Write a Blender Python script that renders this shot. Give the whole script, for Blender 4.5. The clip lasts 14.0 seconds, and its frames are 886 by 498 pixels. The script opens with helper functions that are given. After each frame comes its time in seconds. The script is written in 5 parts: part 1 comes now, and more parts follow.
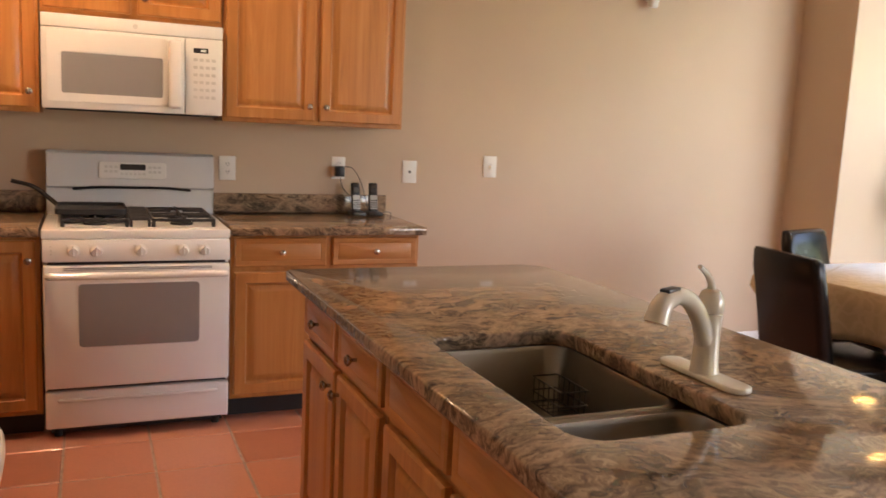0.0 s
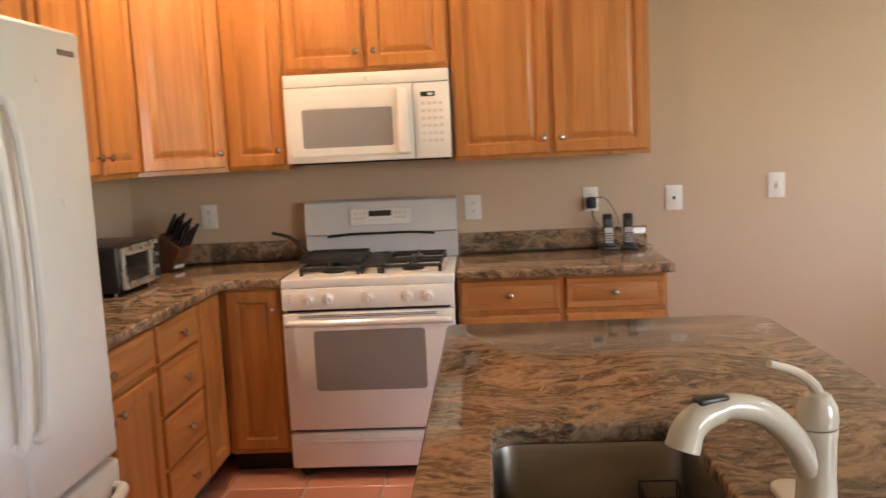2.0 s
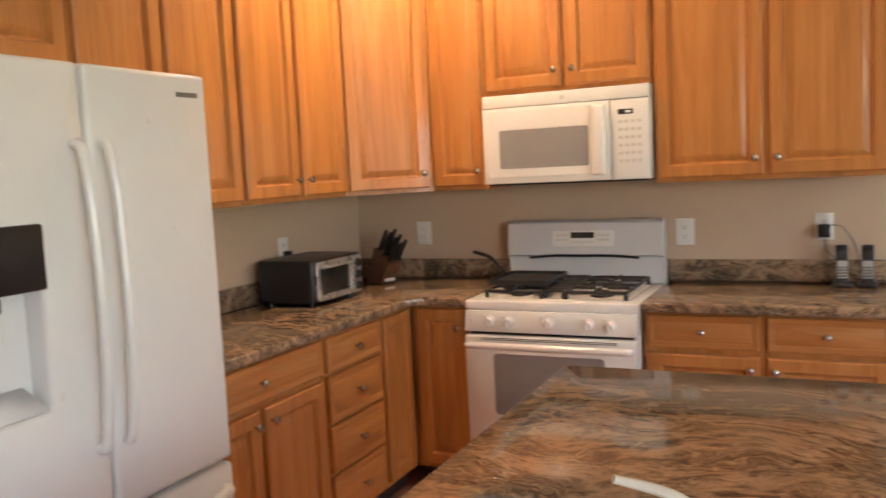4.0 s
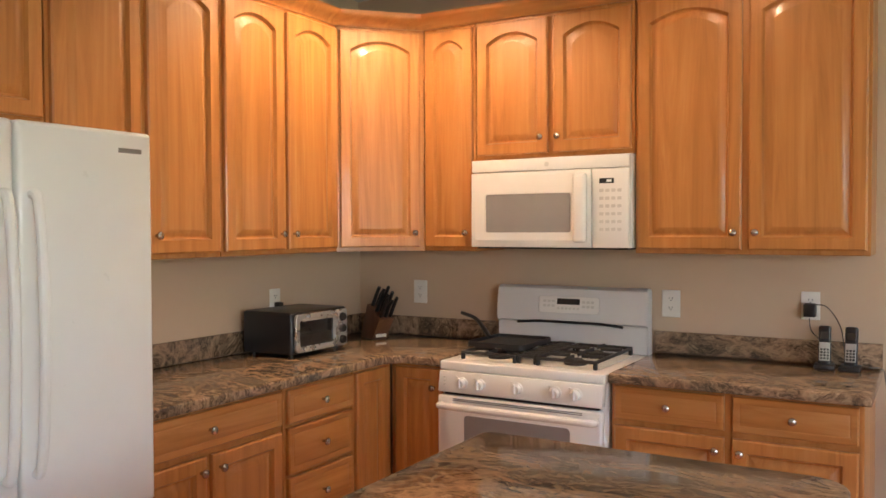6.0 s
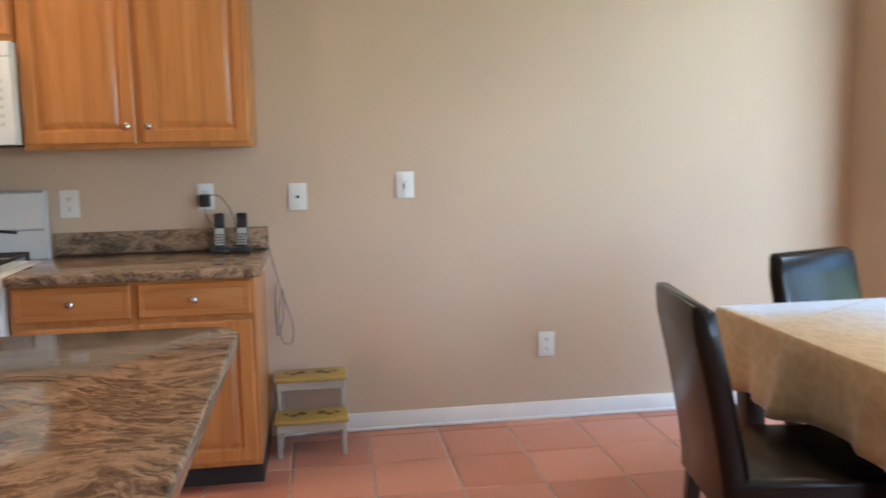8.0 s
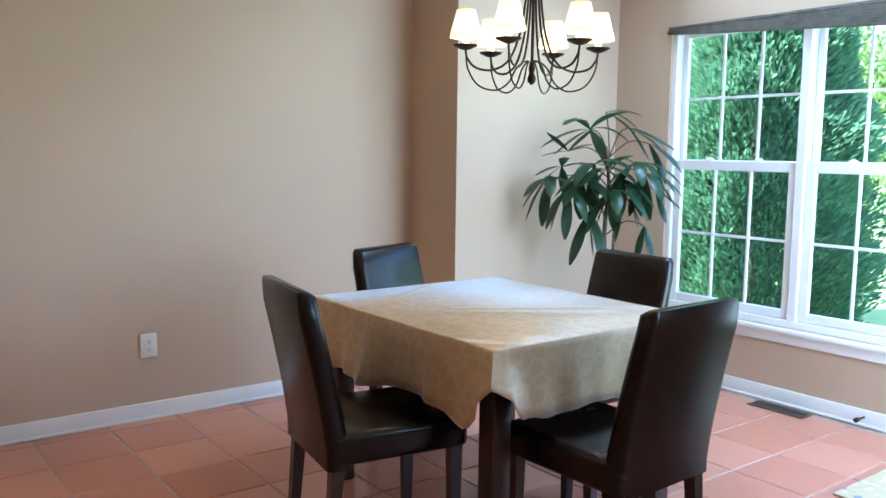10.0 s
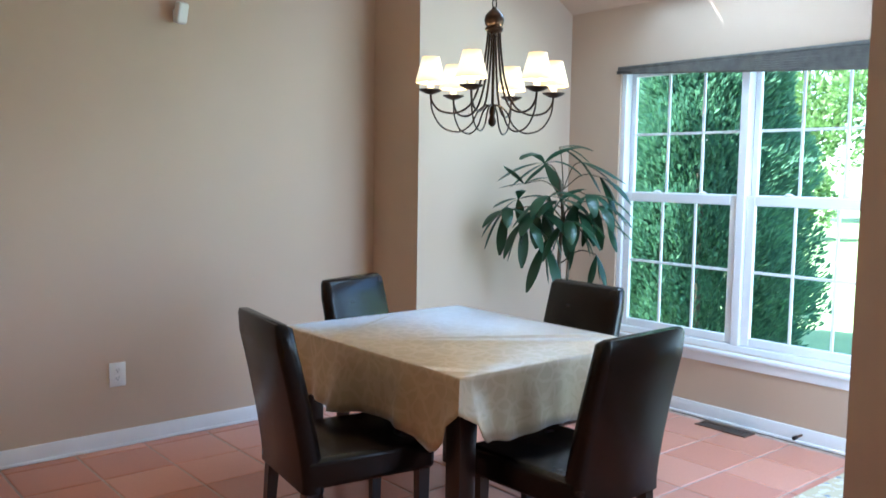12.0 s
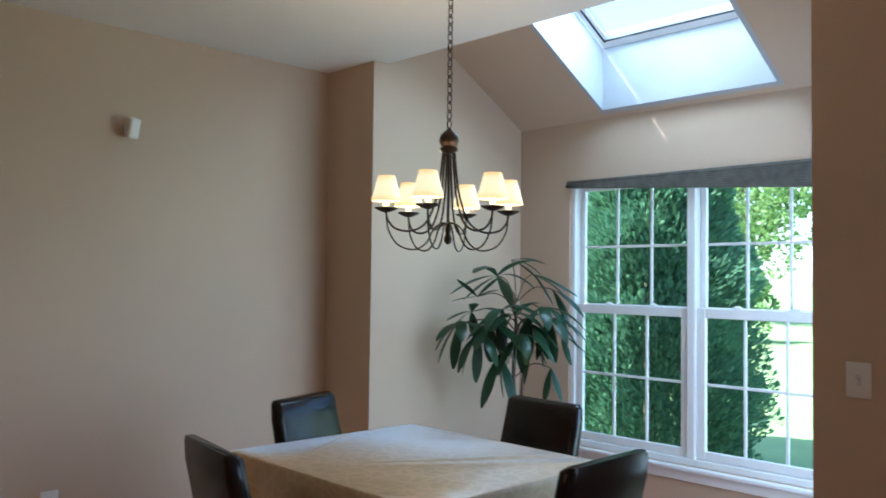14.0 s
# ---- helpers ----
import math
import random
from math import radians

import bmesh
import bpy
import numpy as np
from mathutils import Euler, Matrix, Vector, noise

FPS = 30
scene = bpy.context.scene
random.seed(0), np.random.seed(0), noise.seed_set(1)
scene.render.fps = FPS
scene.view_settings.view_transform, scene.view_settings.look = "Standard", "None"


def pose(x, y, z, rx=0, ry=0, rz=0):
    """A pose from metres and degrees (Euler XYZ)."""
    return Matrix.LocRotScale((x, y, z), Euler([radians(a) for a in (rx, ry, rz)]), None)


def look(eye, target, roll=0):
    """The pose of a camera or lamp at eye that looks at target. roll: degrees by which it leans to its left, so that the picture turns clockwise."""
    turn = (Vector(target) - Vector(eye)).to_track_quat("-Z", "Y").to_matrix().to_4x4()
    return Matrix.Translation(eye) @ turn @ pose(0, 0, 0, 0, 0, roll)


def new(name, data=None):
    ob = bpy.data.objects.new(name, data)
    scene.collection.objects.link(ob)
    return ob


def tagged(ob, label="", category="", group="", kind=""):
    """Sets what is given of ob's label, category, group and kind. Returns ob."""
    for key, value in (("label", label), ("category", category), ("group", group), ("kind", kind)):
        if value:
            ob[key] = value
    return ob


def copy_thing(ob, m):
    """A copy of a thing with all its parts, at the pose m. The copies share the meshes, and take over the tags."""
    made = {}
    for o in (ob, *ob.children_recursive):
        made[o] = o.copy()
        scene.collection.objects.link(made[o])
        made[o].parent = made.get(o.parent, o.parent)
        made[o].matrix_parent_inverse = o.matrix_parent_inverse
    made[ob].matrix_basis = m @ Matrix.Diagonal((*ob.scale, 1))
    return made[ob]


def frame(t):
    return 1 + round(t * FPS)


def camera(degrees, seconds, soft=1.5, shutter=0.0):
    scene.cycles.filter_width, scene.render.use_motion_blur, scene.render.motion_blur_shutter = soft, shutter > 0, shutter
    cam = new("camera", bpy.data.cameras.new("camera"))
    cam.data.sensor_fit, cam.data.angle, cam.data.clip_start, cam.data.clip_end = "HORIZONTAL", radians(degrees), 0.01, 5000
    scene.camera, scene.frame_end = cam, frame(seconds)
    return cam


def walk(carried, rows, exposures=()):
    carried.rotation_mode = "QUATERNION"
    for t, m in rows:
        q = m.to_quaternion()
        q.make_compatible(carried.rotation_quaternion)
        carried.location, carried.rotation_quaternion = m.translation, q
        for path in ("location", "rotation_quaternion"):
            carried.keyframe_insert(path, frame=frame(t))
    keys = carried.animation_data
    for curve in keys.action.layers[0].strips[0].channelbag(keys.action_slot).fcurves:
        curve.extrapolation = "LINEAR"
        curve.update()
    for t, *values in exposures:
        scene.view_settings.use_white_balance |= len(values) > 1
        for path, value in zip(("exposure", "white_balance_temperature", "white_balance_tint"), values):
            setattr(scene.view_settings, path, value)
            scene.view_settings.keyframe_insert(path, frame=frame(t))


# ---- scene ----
cam = camera(56.1, 14.0, 1.5, 0.4)
PATH = [
    (0, (-0.189, -4.437, 1.4), (0.589, -2.617, 1.114), 2.8),
    (0.5, (-0.026, -4.392, 1.403), (0.534, -2.489, 1.153), 1.1),
    (1, (0.15, -4.424, 1.43), (0.375, -2.45, 1.202), -1.7),
    (1.5, (0.334, -4.371, 1.433), (0.409, -2.384, 1.221), -2.7),
    (2, (0.541, -4.24, 1.459), (0.429, -2.258, 1.214), -2.7),
    (2.5, (0.704, -4.259, 1.458), (0.23, -2.327, 1.251), -3.3),
    (3, (0.882, -4.267, 1.479), (0.201, -2.394, 1.302), -3.9),
    (3.5, (1.01, -4.122, 1.469), (0.298, -2.262, 1.284), -2.1),
    (4, (1.109, -4.005, 1.493), (0.253, -2.208, 1.301), -2.8),
    (4.2, (1.135, -4.0, 1.491), (0.185, -2.249, 1.313), -3.4),
    (6.3, (1.527, -3.833, 1.501), (0.513, -2.109, 1.464), -0.1),
    (6.5, (1.473, -3.825, 1.485), (0.628, -2.014, 1.406), 0.9),
    (7, (1.511, -3.783, 1.407), (1.104, -1.831, 1.246), 1.6),
    (7.5, (1.546, -3.8, 1.374), (1.551, -1.815, 1.134), 1.3),
    (8, (1.571, -3.943, 1.373), (1.863, -1.981, 1.126), -1.1),
    (8.5, (1.562, -4.092, 1.377), (2.152, -2.199, 1.114), -2.7),
    (9, (1.485, -4.124, 1.374), (2.435, -2.385, 1.109), -1.5),
    (9.2, (1.47, -4.14, 1.37), (2.518, -2.459, 1.096), -1.4),
    (11.3, (1.227, -4.294, 1.406), (2.485, -2.754, 1.197), 1.1),
    (11.5, (1.231, -4.307, 1.413), (2.499, -2.775, 1.202), 0.9),
    (12, (1.218, -4.315, 1.436), (2.504, -2.794, 1.259), 0.9),
    (12.5, (1.186, -4.309, 1.5), (2.451, -2.76, 1.481), 1.5),
    (13, (1.204, -4.312, 1.528), (2.439, -2.742, 1.634), 1.4),
    (13.5, (1.179, -4.237, 1.514), (2.473, -2.715, 1.622), 1.0),
    (14, (1.219, -4.255, 1.493), (2.602, -2.812, 1.566), 0.7),
]
walk(cam, [(t, look(eye, target, roll)) for t, eye, target, roll in PATH],
     ((0, 3.3, 7200, 24), (1.5, 3.4, 6900, 20), (4, 3.38, 6600, 18), (6.5, 3.35, 6400, 17), (7.5, 3.5, 5750, 9), (9, 3.25, 5300, 9), (11.5, 2.85, 5150, 8), (12, 2.8, 5150, 8), (12.5, 2.4, 5200, 8), (13, 2.15, 5250, 8), (14, 2.15, 5250, 8)))

# ---- world and light ----
W = bpy.data.worlds.new("world")
scene.world = W
W.use_nodes = True
wn = W.node_tree.nodes
sky = wn.new("ShaderNodeTexSky")
sky.sky_type = "NISHITA"
sky.sun_disc = False
sky.sun_elevation = radians(48)
sky.sun_rotation = radians(295)
wn["Background"].inputs[1].default_value = 0.15
W.node_tree.links.new(sky.outputs[0], wn["Background"].inputs[0])

SUN = bpy.data.lights.new("sun", "SUN")
SUN.energy, SUN.angle, SUN.color = 5.0, radians(0.5), (1.0, 0.95, 0.86)
sun = new("sun", SUN)
sun.matrix_world = look((0, 0, 30), (0.0 - 10 * math.sin(radians(295)), 0.0 - 10 * math.cos(radians(295)), 30 - 11.1), 0)


def area(name, eye, target, w, h, power, colour):
    d = bpy.data.lights.new(name, "AREA")
    d.shape, d.size, d.size_y, d.energy, d.color = "RECTANGLE", w, h, power, colour
    ob = new(name, d)
    ob.matrix_world = look(eye, target)
    return ob


area("skylight_daylight", (5.13, -1.75, 3.214), (5.13 - 0.498, -1.75, 3.214 - 0.867), 0.95, 0.8, 6.2, (0.68, 0.88, 1.0))
# Unseen door assumed from the mat; added lamp brightens table and return wall.
area("door_opening_fill", (4.95, -3.1, 1.25), (4.95, -1.5, 1.25), 0.88, 1.6, 5.5, (0.66, 0.82, 1.0))
# Added lamp at an unseen side opening, brightens the fridge and left cabinets.
area("side_fill_daylight", (4.34, -5.5, 1.55), (0, -5.2, 1.3), 2.2, 1.4, 6.5, (0.94, 0.98, 1.0))
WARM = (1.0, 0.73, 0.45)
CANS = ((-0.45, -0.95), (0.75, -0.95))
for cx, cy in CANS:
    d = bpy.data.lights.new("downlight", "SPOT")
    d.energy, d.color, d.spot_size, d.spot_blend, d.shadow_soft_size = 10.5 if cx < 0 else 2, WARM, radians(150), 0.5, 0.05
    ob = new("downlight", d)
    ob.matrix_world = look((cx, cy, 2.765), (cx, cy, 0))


# ---- materials ----
class Nodes:
    """A thin wrapper to write node trees in few lines."""

    def __init__(self, name, rough=0.5, metal=0.0, coat=0.0, spec=0.5):
        self.m = bpy.data.materials.new(name)
        self.m.use_nodes = True
        self.t = self.m.node_tree
        self.b = self.t.nodes["Principled BSDF"]
        self.b.inputs["Roughness"].default_value = rough
        self.b.inputs["Metallic"].default_value = metal
        self.b.inputs["Coat Weight"].default_value = coat
        self.b.inputs["Coat Roughness"].default_value = 0.08
        self.b.inputs["Specular IOR Level"].default_value = spec

    def n(self, kind, **kw):
        node = self.t.nodes.new("ShaderNode" + kind)
        ins = kw.pop("ins", {})
        for k, v in kw.items():
            setattr(node, k, v)
        for k, v in ins.items():
            if isinstance(v, bpy.types.NodeSocket):
                self.t.links.new(v, node.inputs[k])
            else:
                node.inputs[k].default_value = v
        return node

    def coords(self, space="Object", scale=(1, 1, 1), per_object=False):
        if space == "World":
            v = self.n("NewGeometry").outputs["Position"]
        else:
            v = self.n("TexCoord").outputs[space]
        if per_object:
            r = self.n("ObjectInfo").outputs["Random"]
            r = self.n("Math", operation="MULTIPLY", ins={0: r, 1: 37.0}).outputs[0]
            v = self.n("VectorMath", operation="ADD", ins={0: v, 1: r}).outputs[0]
        return self.n("Mapping", ins={"Vector": v, "Scale": scale}).outputs[0]

    def noise(self, v, scale, detail=4.0, rough=0.5, distort=0.0):
        return self.n("TexNoise", ins={"Vector": v, "Scale": scale, "Detail": detail, "Roughness": rough, "Distortion": distort}).outputs[0]

    def ramp(self, f, *stops):
        r = self.n("ValToRGB", ins={"Fac": f})
        els = r.color_ramp.elements
        while len(els) < len(stops):
            els.new(0.5)
        for e, (p, c) in zip(els, stops):
            e.position = p
            e.color = (*c, 1) if len(c) == 3 else c
        return r.outputs[0]

    def mix(self, f, a, b, blend="MIX"):
        node = self.n("Mix", data_type="RGBA", blend_type=blend)
        for i, v in ((0, f), (6, a), (7, b)):
            if isinstance(v, bpy.types.NodeSocket):
                self.t.links.new(v, node.inputs[i])
            else:
                node.inputs[i].default_value = (*v, 1) if isinstance(v, tuple) else v
        return node.outputs[2]

    def put(self, **kw):
        for k, v in kw.items():
            k = {"color": "Base Color", "rough": "Roughness", "metal": "Metallic", "normal": "Normal"}[k]
            if isinstance(v, bpy.types.NodeSocket):
                self.t.links.new(v, self.b.inputs[k])
            else:
                self.b.inputs[k].default_value = v
        return self

    def bump(self, h, strength=0.2, dist=0.01):
        self.t.links.new(self.n("Bump", ins={"Height": h, "Strength": strength, "Distance": dist}).outputs[0], self.b.inputs["Normal"])
        return self

    def scaled(self, f, lo, hi):
        return self.n("MapRange", ins={0: f, 3: lo, 4: hi}).outputs[0]


def plain(name, colour, rough=0.5, metal=0.0, coat=0.0, vary=0.08, scale=6.0, bump=0.0, bscale=120.0):
    """A surface of one colour with faint uneven tone, gloss and relief."""
    k = Nodes(name, rough, metal, coat)
    v = k.coords()
    f = k.noise(v, scale, 5)
    dark = tuple(c * (1 - vary) for c in colour)
    light = tuple(min(1, c * (1 + vary)) for c in colour)
    k.put(color=k.ramp(f, (0.3, dark), (0.7, light)), rough=k.scaled(k.noise(v, scale * 3, 3), max(0.02, rough - 0.06), min(1, rough + 0.06)))
    if bump:
        k.bump(k.noise(v, bscale, 3), bump, 0.002)
    return k.m


def wood(name, dark, mid, light, axis=2, rough=0.36, coat=0.2):
    """Varnished wood, grain along one local axis."""
    k = Nodes(name, rough, 0, coat)
    s = [9.0, 9.0, 9.0]
    s[axis] = 0.55
    v = k.coords("Object", tuple(s), True)
    g = k.noise(v, 1.6, 6, 0.62, 1.2)
    s2 = [90.0, 90.0, 90.0]
    s2[axis] = 2.2
    fine = k.noise(k.coords("Object", tuple(s2), True), 1.0, 3)
    base = k.ramp(g, (0.3, tuple(c * 0.86 for c in dark)), (0.5, mid), (0.68, light))
    blot = k.noise(k.coords("Object", (3.0, 3.0, 1.4), True), 1.5, 4)
    base = k.mix(k.scaled(blot, 0.0, 0.55), base, tuple(c * 0.8 for c in dark))
    rnd = k.n("ObjectInfo").outputs["Random"]
    base = k.mix(k.scaled(rnd, 0.0, 0.3), base, tuple(c * 0.82 for c in mid))
    k.put(color=k.mix(k.scaled(fine, 0.0, 0.2), base, tuple(c * 0.7 for c in dark)), rough=k.scaled(fine, rough - 0.06, rough + 0.1))
    k.bump(fine, 0.08, 0.001)
    return k.m


OAK = ((0.43, 0.165, 0.04), (0.56, 0.232, 0.062), (0.66, 0.31, 0.1))
M_OAK = wood("honey maple", *OAK)
M_OAKH = wood("honey maple crosswise", *OAK, axis=0)
M_DARKWOOD = wood("dark stained wood", (0.018, 0.008, 0.006), (0.03, 0.013, 0.009), (0.05, 0.022, 0.014))


def granite():
    k = Nodes("brown swirled granite", 0.16, 0, 0.0, 0.5)
    v = k.coords("World")
    warp = k.n("TexNoise", ins={"Vector": v, "Scale": 1.9, "Detail": 2.0}).outputs[1]
    warp = k.n("VectorMath", operation="SCALE", ins={0: warp, "Scale": 0.5}).outputs[0]
    v2 = k.n("VectorMath", operation="ADD", ins={0: v, 1: warp}).outputs[0]
    small = k.n("TexNoise", ins={"Vector": v, "Scale": 11.0, "Detail": 3.0}).outputs[1]
    small = k.n("VectorMath", operation="SCALE", ins={0: small, "Scale": 0.1}).outputs[0]
    v3 = k.n("VectorMath", operation="ADD", ins={0: v2, 1: small}).outputs[0]
    st = k.n("Mapping", ins={"Vector": v3, "Rotation": (0, 0, 0.22), "Scale": (14.0, 46.0, 36.0)}).outputs[0]
    streak = k.noise(st, 1.15, 8, 0.66, 0.9)
    big = k.noise(v2, 4.2, 5, 0.6)
    vein = k.noise(k.n("Mapping", ins={"Vector": v2, "Rotation": (0, 0, 0.9), "Scale": (1.2, 3.2, 2.0)}).outputs[0], 1.6, 5, 0.6)
    vein = k.ramp(vein, (0.46, (0, 0, 0)), (0.5, (0.75, 0.75, 0.75)), (0.54, (0, 0, 0)))
    base = k.ramp(streak, (0.35, (0.042, 0.029, 0.021)), (0.44, (0.12, 0.075, 0.046)), (0.52, (0.24, 0.155, 0.092)), (0.64, (0.4, 0.28, 0.175)))
    grey = k.ramp(streak, (0.35, (0.045, 0.036, 0.029)), (0.5, (0.145, 0.104, 0.068)), (0.64, (0.3, 0.22, 0.138)))
    col = k.mix(k.scaled(k.ramp(big, (0.42, (0, 0, 0)), (0.58, (1, 1, 1))), 0.0, 0.95), base, grey)
    col = k.mix(vein, col, (0.4, 0.26, 0.16))
    speck = k.noise(v, 160, 2)
    col = k.mix(k.ramp(speck, (0.6, (0, 0, 0)), (0.72, (0.4, 0.4, 0.4))), col, (0.05, 0.035, 0.03))
    k.put(color=col, rough=k.scaled(speck, 0.05, 0.13))
    return k.m


def wall_paint(name, colour, rough=0.6):
    k = Nodes(name, rough, 0, 0, 0.35)
    v = k.coords("World")
    f = k.noise(v, 0.9, 4)
    k.put(color=k.ramp(f, (0.3, tuple(c * 0.95 for c in colour)), (0.7, tuple(c * 1.04 for c in colour))))
    k.bump(k.noise(v, 260, 3), 0.12, 0.001)
    return k.m


def terracotta():
    k = Nodes("terracotta tile", 0.3, 0, 0.12)
    v = k.coords("World")
    r = k.n("ObjectInfo").outputs["Random"]
    isl = k.n("NewGeometry").outputs["Random Per Island"]
    r = k.n("Math", operation="ADD", ins={0: r, 1: isl}).outputs[0]
    r = k.n("Math", operation="FRACT", ins={0: r}).outputs[0]
    base = k.ramp(r, (0.0, (0.43, 0.145, 0.085)), (0.5, (0.54, 0.205, 0.125)), (1.0, (0.62, 0.27, 0.175)))
    cl = k.noise(v, 5.5, 5, 0.6)
    col = k.mix(k.scaled(cl, 0.0, 0.5), base, (0.66, 0.33, 0.22))
    fine = k.noise(v, 70, 4)
    col = k.mix(k.scaled(fine, 0.0, 0.25), col, (0.22, 0.06, 0.035))
    k.put(color=col, rough=k.scaled(cl, 0.22, 0.42))
    k.bump(k.noise(v, 22, 4), 0.15, 0.003)
    return k.m


M_GRANITE = granite()
M_WALL = wall_paint("warm taupe wall paint", (0.56, 0.42, 0.3))
M_CEIL = wall_paint("white ceiling paint", (0.8, 0.78, 0.74), 0.8)
M_TRIM = plain("white trim paint", (0.82, 0.81, 0.79), 0.35, vary=0.03)
M_TILE = terracotta()
M_GROUT = plain("pale grout", (0.42, 0.32, 0.26), 0.85, vary=0.2, scale=30, bump=0.3)
M_ENAMEL = plain("white enamel", (0.8, 0.79, 0.76), 0.22, 0, 0.3, vary=0.02)
M_FRIDGE = plain("white appliance paint", (0.78, 0.79, 0.78), 0.3, 0, 0.2, vary=0.02, bump=0.03, bscale=300)
M_BLACK = plain("black plastic", (0.012, 0.012, 0.013), 0.35)
M_IRON = plain("black cast iron", (0.016, 0.015, 0.015), 0.55, bump=0.3, bscale=200)
M_GREYGLASS = plain("grey oven glass", (0.28, 0.27, 0.27), 0.12, 0, 0.5, vary=0.03)
M_NICKEL = plain("brushed nickel", (0.45, 0.42, 0.38), 0.24, 1.0)
M_STEEL = plain("brushed stainless steel", (0.26, 0.235, 0.19), 0.34, 1.0, vary=0.12)
M_TOE = plain("black toe kick", (0.02, 0.018, 0.017), 0.6)


# ---- mesh helpers ----
def thing(name, label, category, at=(0, 0, 0), rz=0, group="", kind=""):
    ob = new(name)
    ob.empty_display_size = 0.1
    ob.matrix_world = pose(*at, 0, 0, rz)
    return tagged(ob, label, category, group, kind)


def mesh_of(name, bm, material, smooth=None):
    me = bpy.data.meshes.new(name)
    bmesh.ops.recalc_face_normals(bm, faces=bm.faces)
    bm.to_mesh(me)
    bm.free()
    if material:
        me.materials.append(material)
    if smooth is not None:
        me.polygons.foreach_set("use_smooth", [True] * len(me.polygons))
        if smooth:
            me.set_sharp_from_angle(angle=radians(smooth))
    return me


def part(name, bm, material, parent=None, label="", m=None, smooth=35):
    ob = new(name, mesh_of(name, bm, material, smooth))
    ob.parent = parent
    if m is not None:
        ob.matrix_basis = m
    return tagged(ob, label)


def box(x0, x1, y0, y1, z0, z1, bevel=0.0, seg=2, bm=None):
    own = bmesh.new()
    bmesh.ops.create_cube(own, size=1, matrix=Matrix.Translation(((x0 + x1) / 2, (y0 + y1) / 2, (z0 + z1) / 2)) @ Matrix.Diagonal((x1 - x0, y1 - y0, z1 - z0, 1)))
    if bevel:
        bmesh.ops.bevel(own, geom=own.edges[:], offset=bevel, segments=seg, affect="EDGES", profile=0.5)
    return join(bm, own)


def join(bm, other, m=None):
    if m is not None:
        bmesh.ops.transform(other, matrix=m, verts=other.verts)
    if bm is None:
        return other
    me = bpy.data.meshes.new("scratch")
    other.to_mesh(me)
    other.free()
    bm.from_mesh(me)
    bpy.data.meshes.remove(me)
    return bm


def lathe(profile, n=16, m=None, bm=None):
    """Turn (radius, z) pairs round the z axis."""
    own = bmesh.new()
    rings = []
    for r, z in profile:
        rings.append([own.verts.new((r * math.cos(2 * math.pi * i / n), r * math.sin(2 * math.pi * i / n), z)) for i in range(n)])
    for a, b in zip(rings, rings[1:]):
        for i in range(n):
            own.faces.new((a[i], a[(i + 1) % n], b[(i + 1) % n], b[i]))
    own.faces.new(rings[0][::-1])
    own.faces.new(rings[-1])
    return join(bm, own, m)


def tube(points, radius, n=8, bm=None, taper=None):
    """A round bar along points; radius may thin out towards its end."""
    own = bmesh.new()
    pts = [Vector(p) for p in points]
    rings = []
    side = None
    for i, p in enumerate(pts):
        d = (pts[min(i + 1, len(pts) - 1)] - pts[max(i - 1, 0)]).normalized()
        if side is None:
            side = d.orthogonal().normalized()
        side = (side - d * side.dot(d)).normalized()
        up = d.cross(side)
        r = radius if taper is None else radius + (taper - radius) * i / (len(pts) - 1)
        rings.append([own.verts.new(p + r * (math.cos(2 * math.pi * j / n) * side + math.sin(2 * math.pi * j / n) * up)) for j in range(n)])
    for a, b in zip(rings, rings[1:]):
        for j in range(n):
            own.faces.new((a[j], a[(j + 1) % n], b[(j + 1) % n], b[j]))
    own.faces.new(rings[0][::-1])
    own.faces.new(rings[-1])
    return join(bm, own)


def arc(points, steps=8):
    """A smooth line through points."""
    p = [Vector(q) for q in points]
    p = [2 * p[0] - p[1], *p, 2 * p[-1] - p[-2]]
    out = []
    for i in range(1, len(p) - 2):
        for s in range(steps):
            t = s / steps
            a, b, c, d = p[i - 1:i + 3]
            out.append(0.5 * (2 * b + (c - a) * t + (2 * a - 5 * b + 4 * c - d) * t * t + (3 * b - a - 3 * c + d) * t ** 3))
    return out + [p[-2]]


def slab(outline, z0, z1, holes=(), bevel=0.0, bm=None):
    """A flat plate of any outline, with holes."""
    own = bmesh.new()
    edges = []
    for loop in (outline, *holes):
        vs = [own.verts.new((x, y, z0)) for x, y in loop]
        edges += [own.edges.new((vs[i], vs[(i + 1) % len(vs)])) for i in range(len(vs))]
    got = bmesh.ops.triangle_fill(own, edges=edges, use_beauty=True)
    faces = [g for g in got["geom"] if isinstance(g, bmesh.types.BMFace)]
    ext = bmesh.ops.extrude_face_region(own, geom=faces)
    bmesh.ops.translate(own, verts=[g for g in ext["geom"] if isinstance(g, bmesh.types.BMVert)], vec=(0, 0, z1 - z0))
    bmesh.ops.recalc_face_normals(own, faces=own.faces)
    if bevel:
        sharp = [e for e in own.edges if len(e.link_faces) == 2 and e.calc_face_angle() > 1.0 and abs(e.verts[0].co.z - e.verts[1].co.z) < 1e-5]
        bmesh.ops.bevel(own, geom=sharp, offset=bevel, segments=3, affect="EDGES", profile=0.5)
    return join(bm, own)


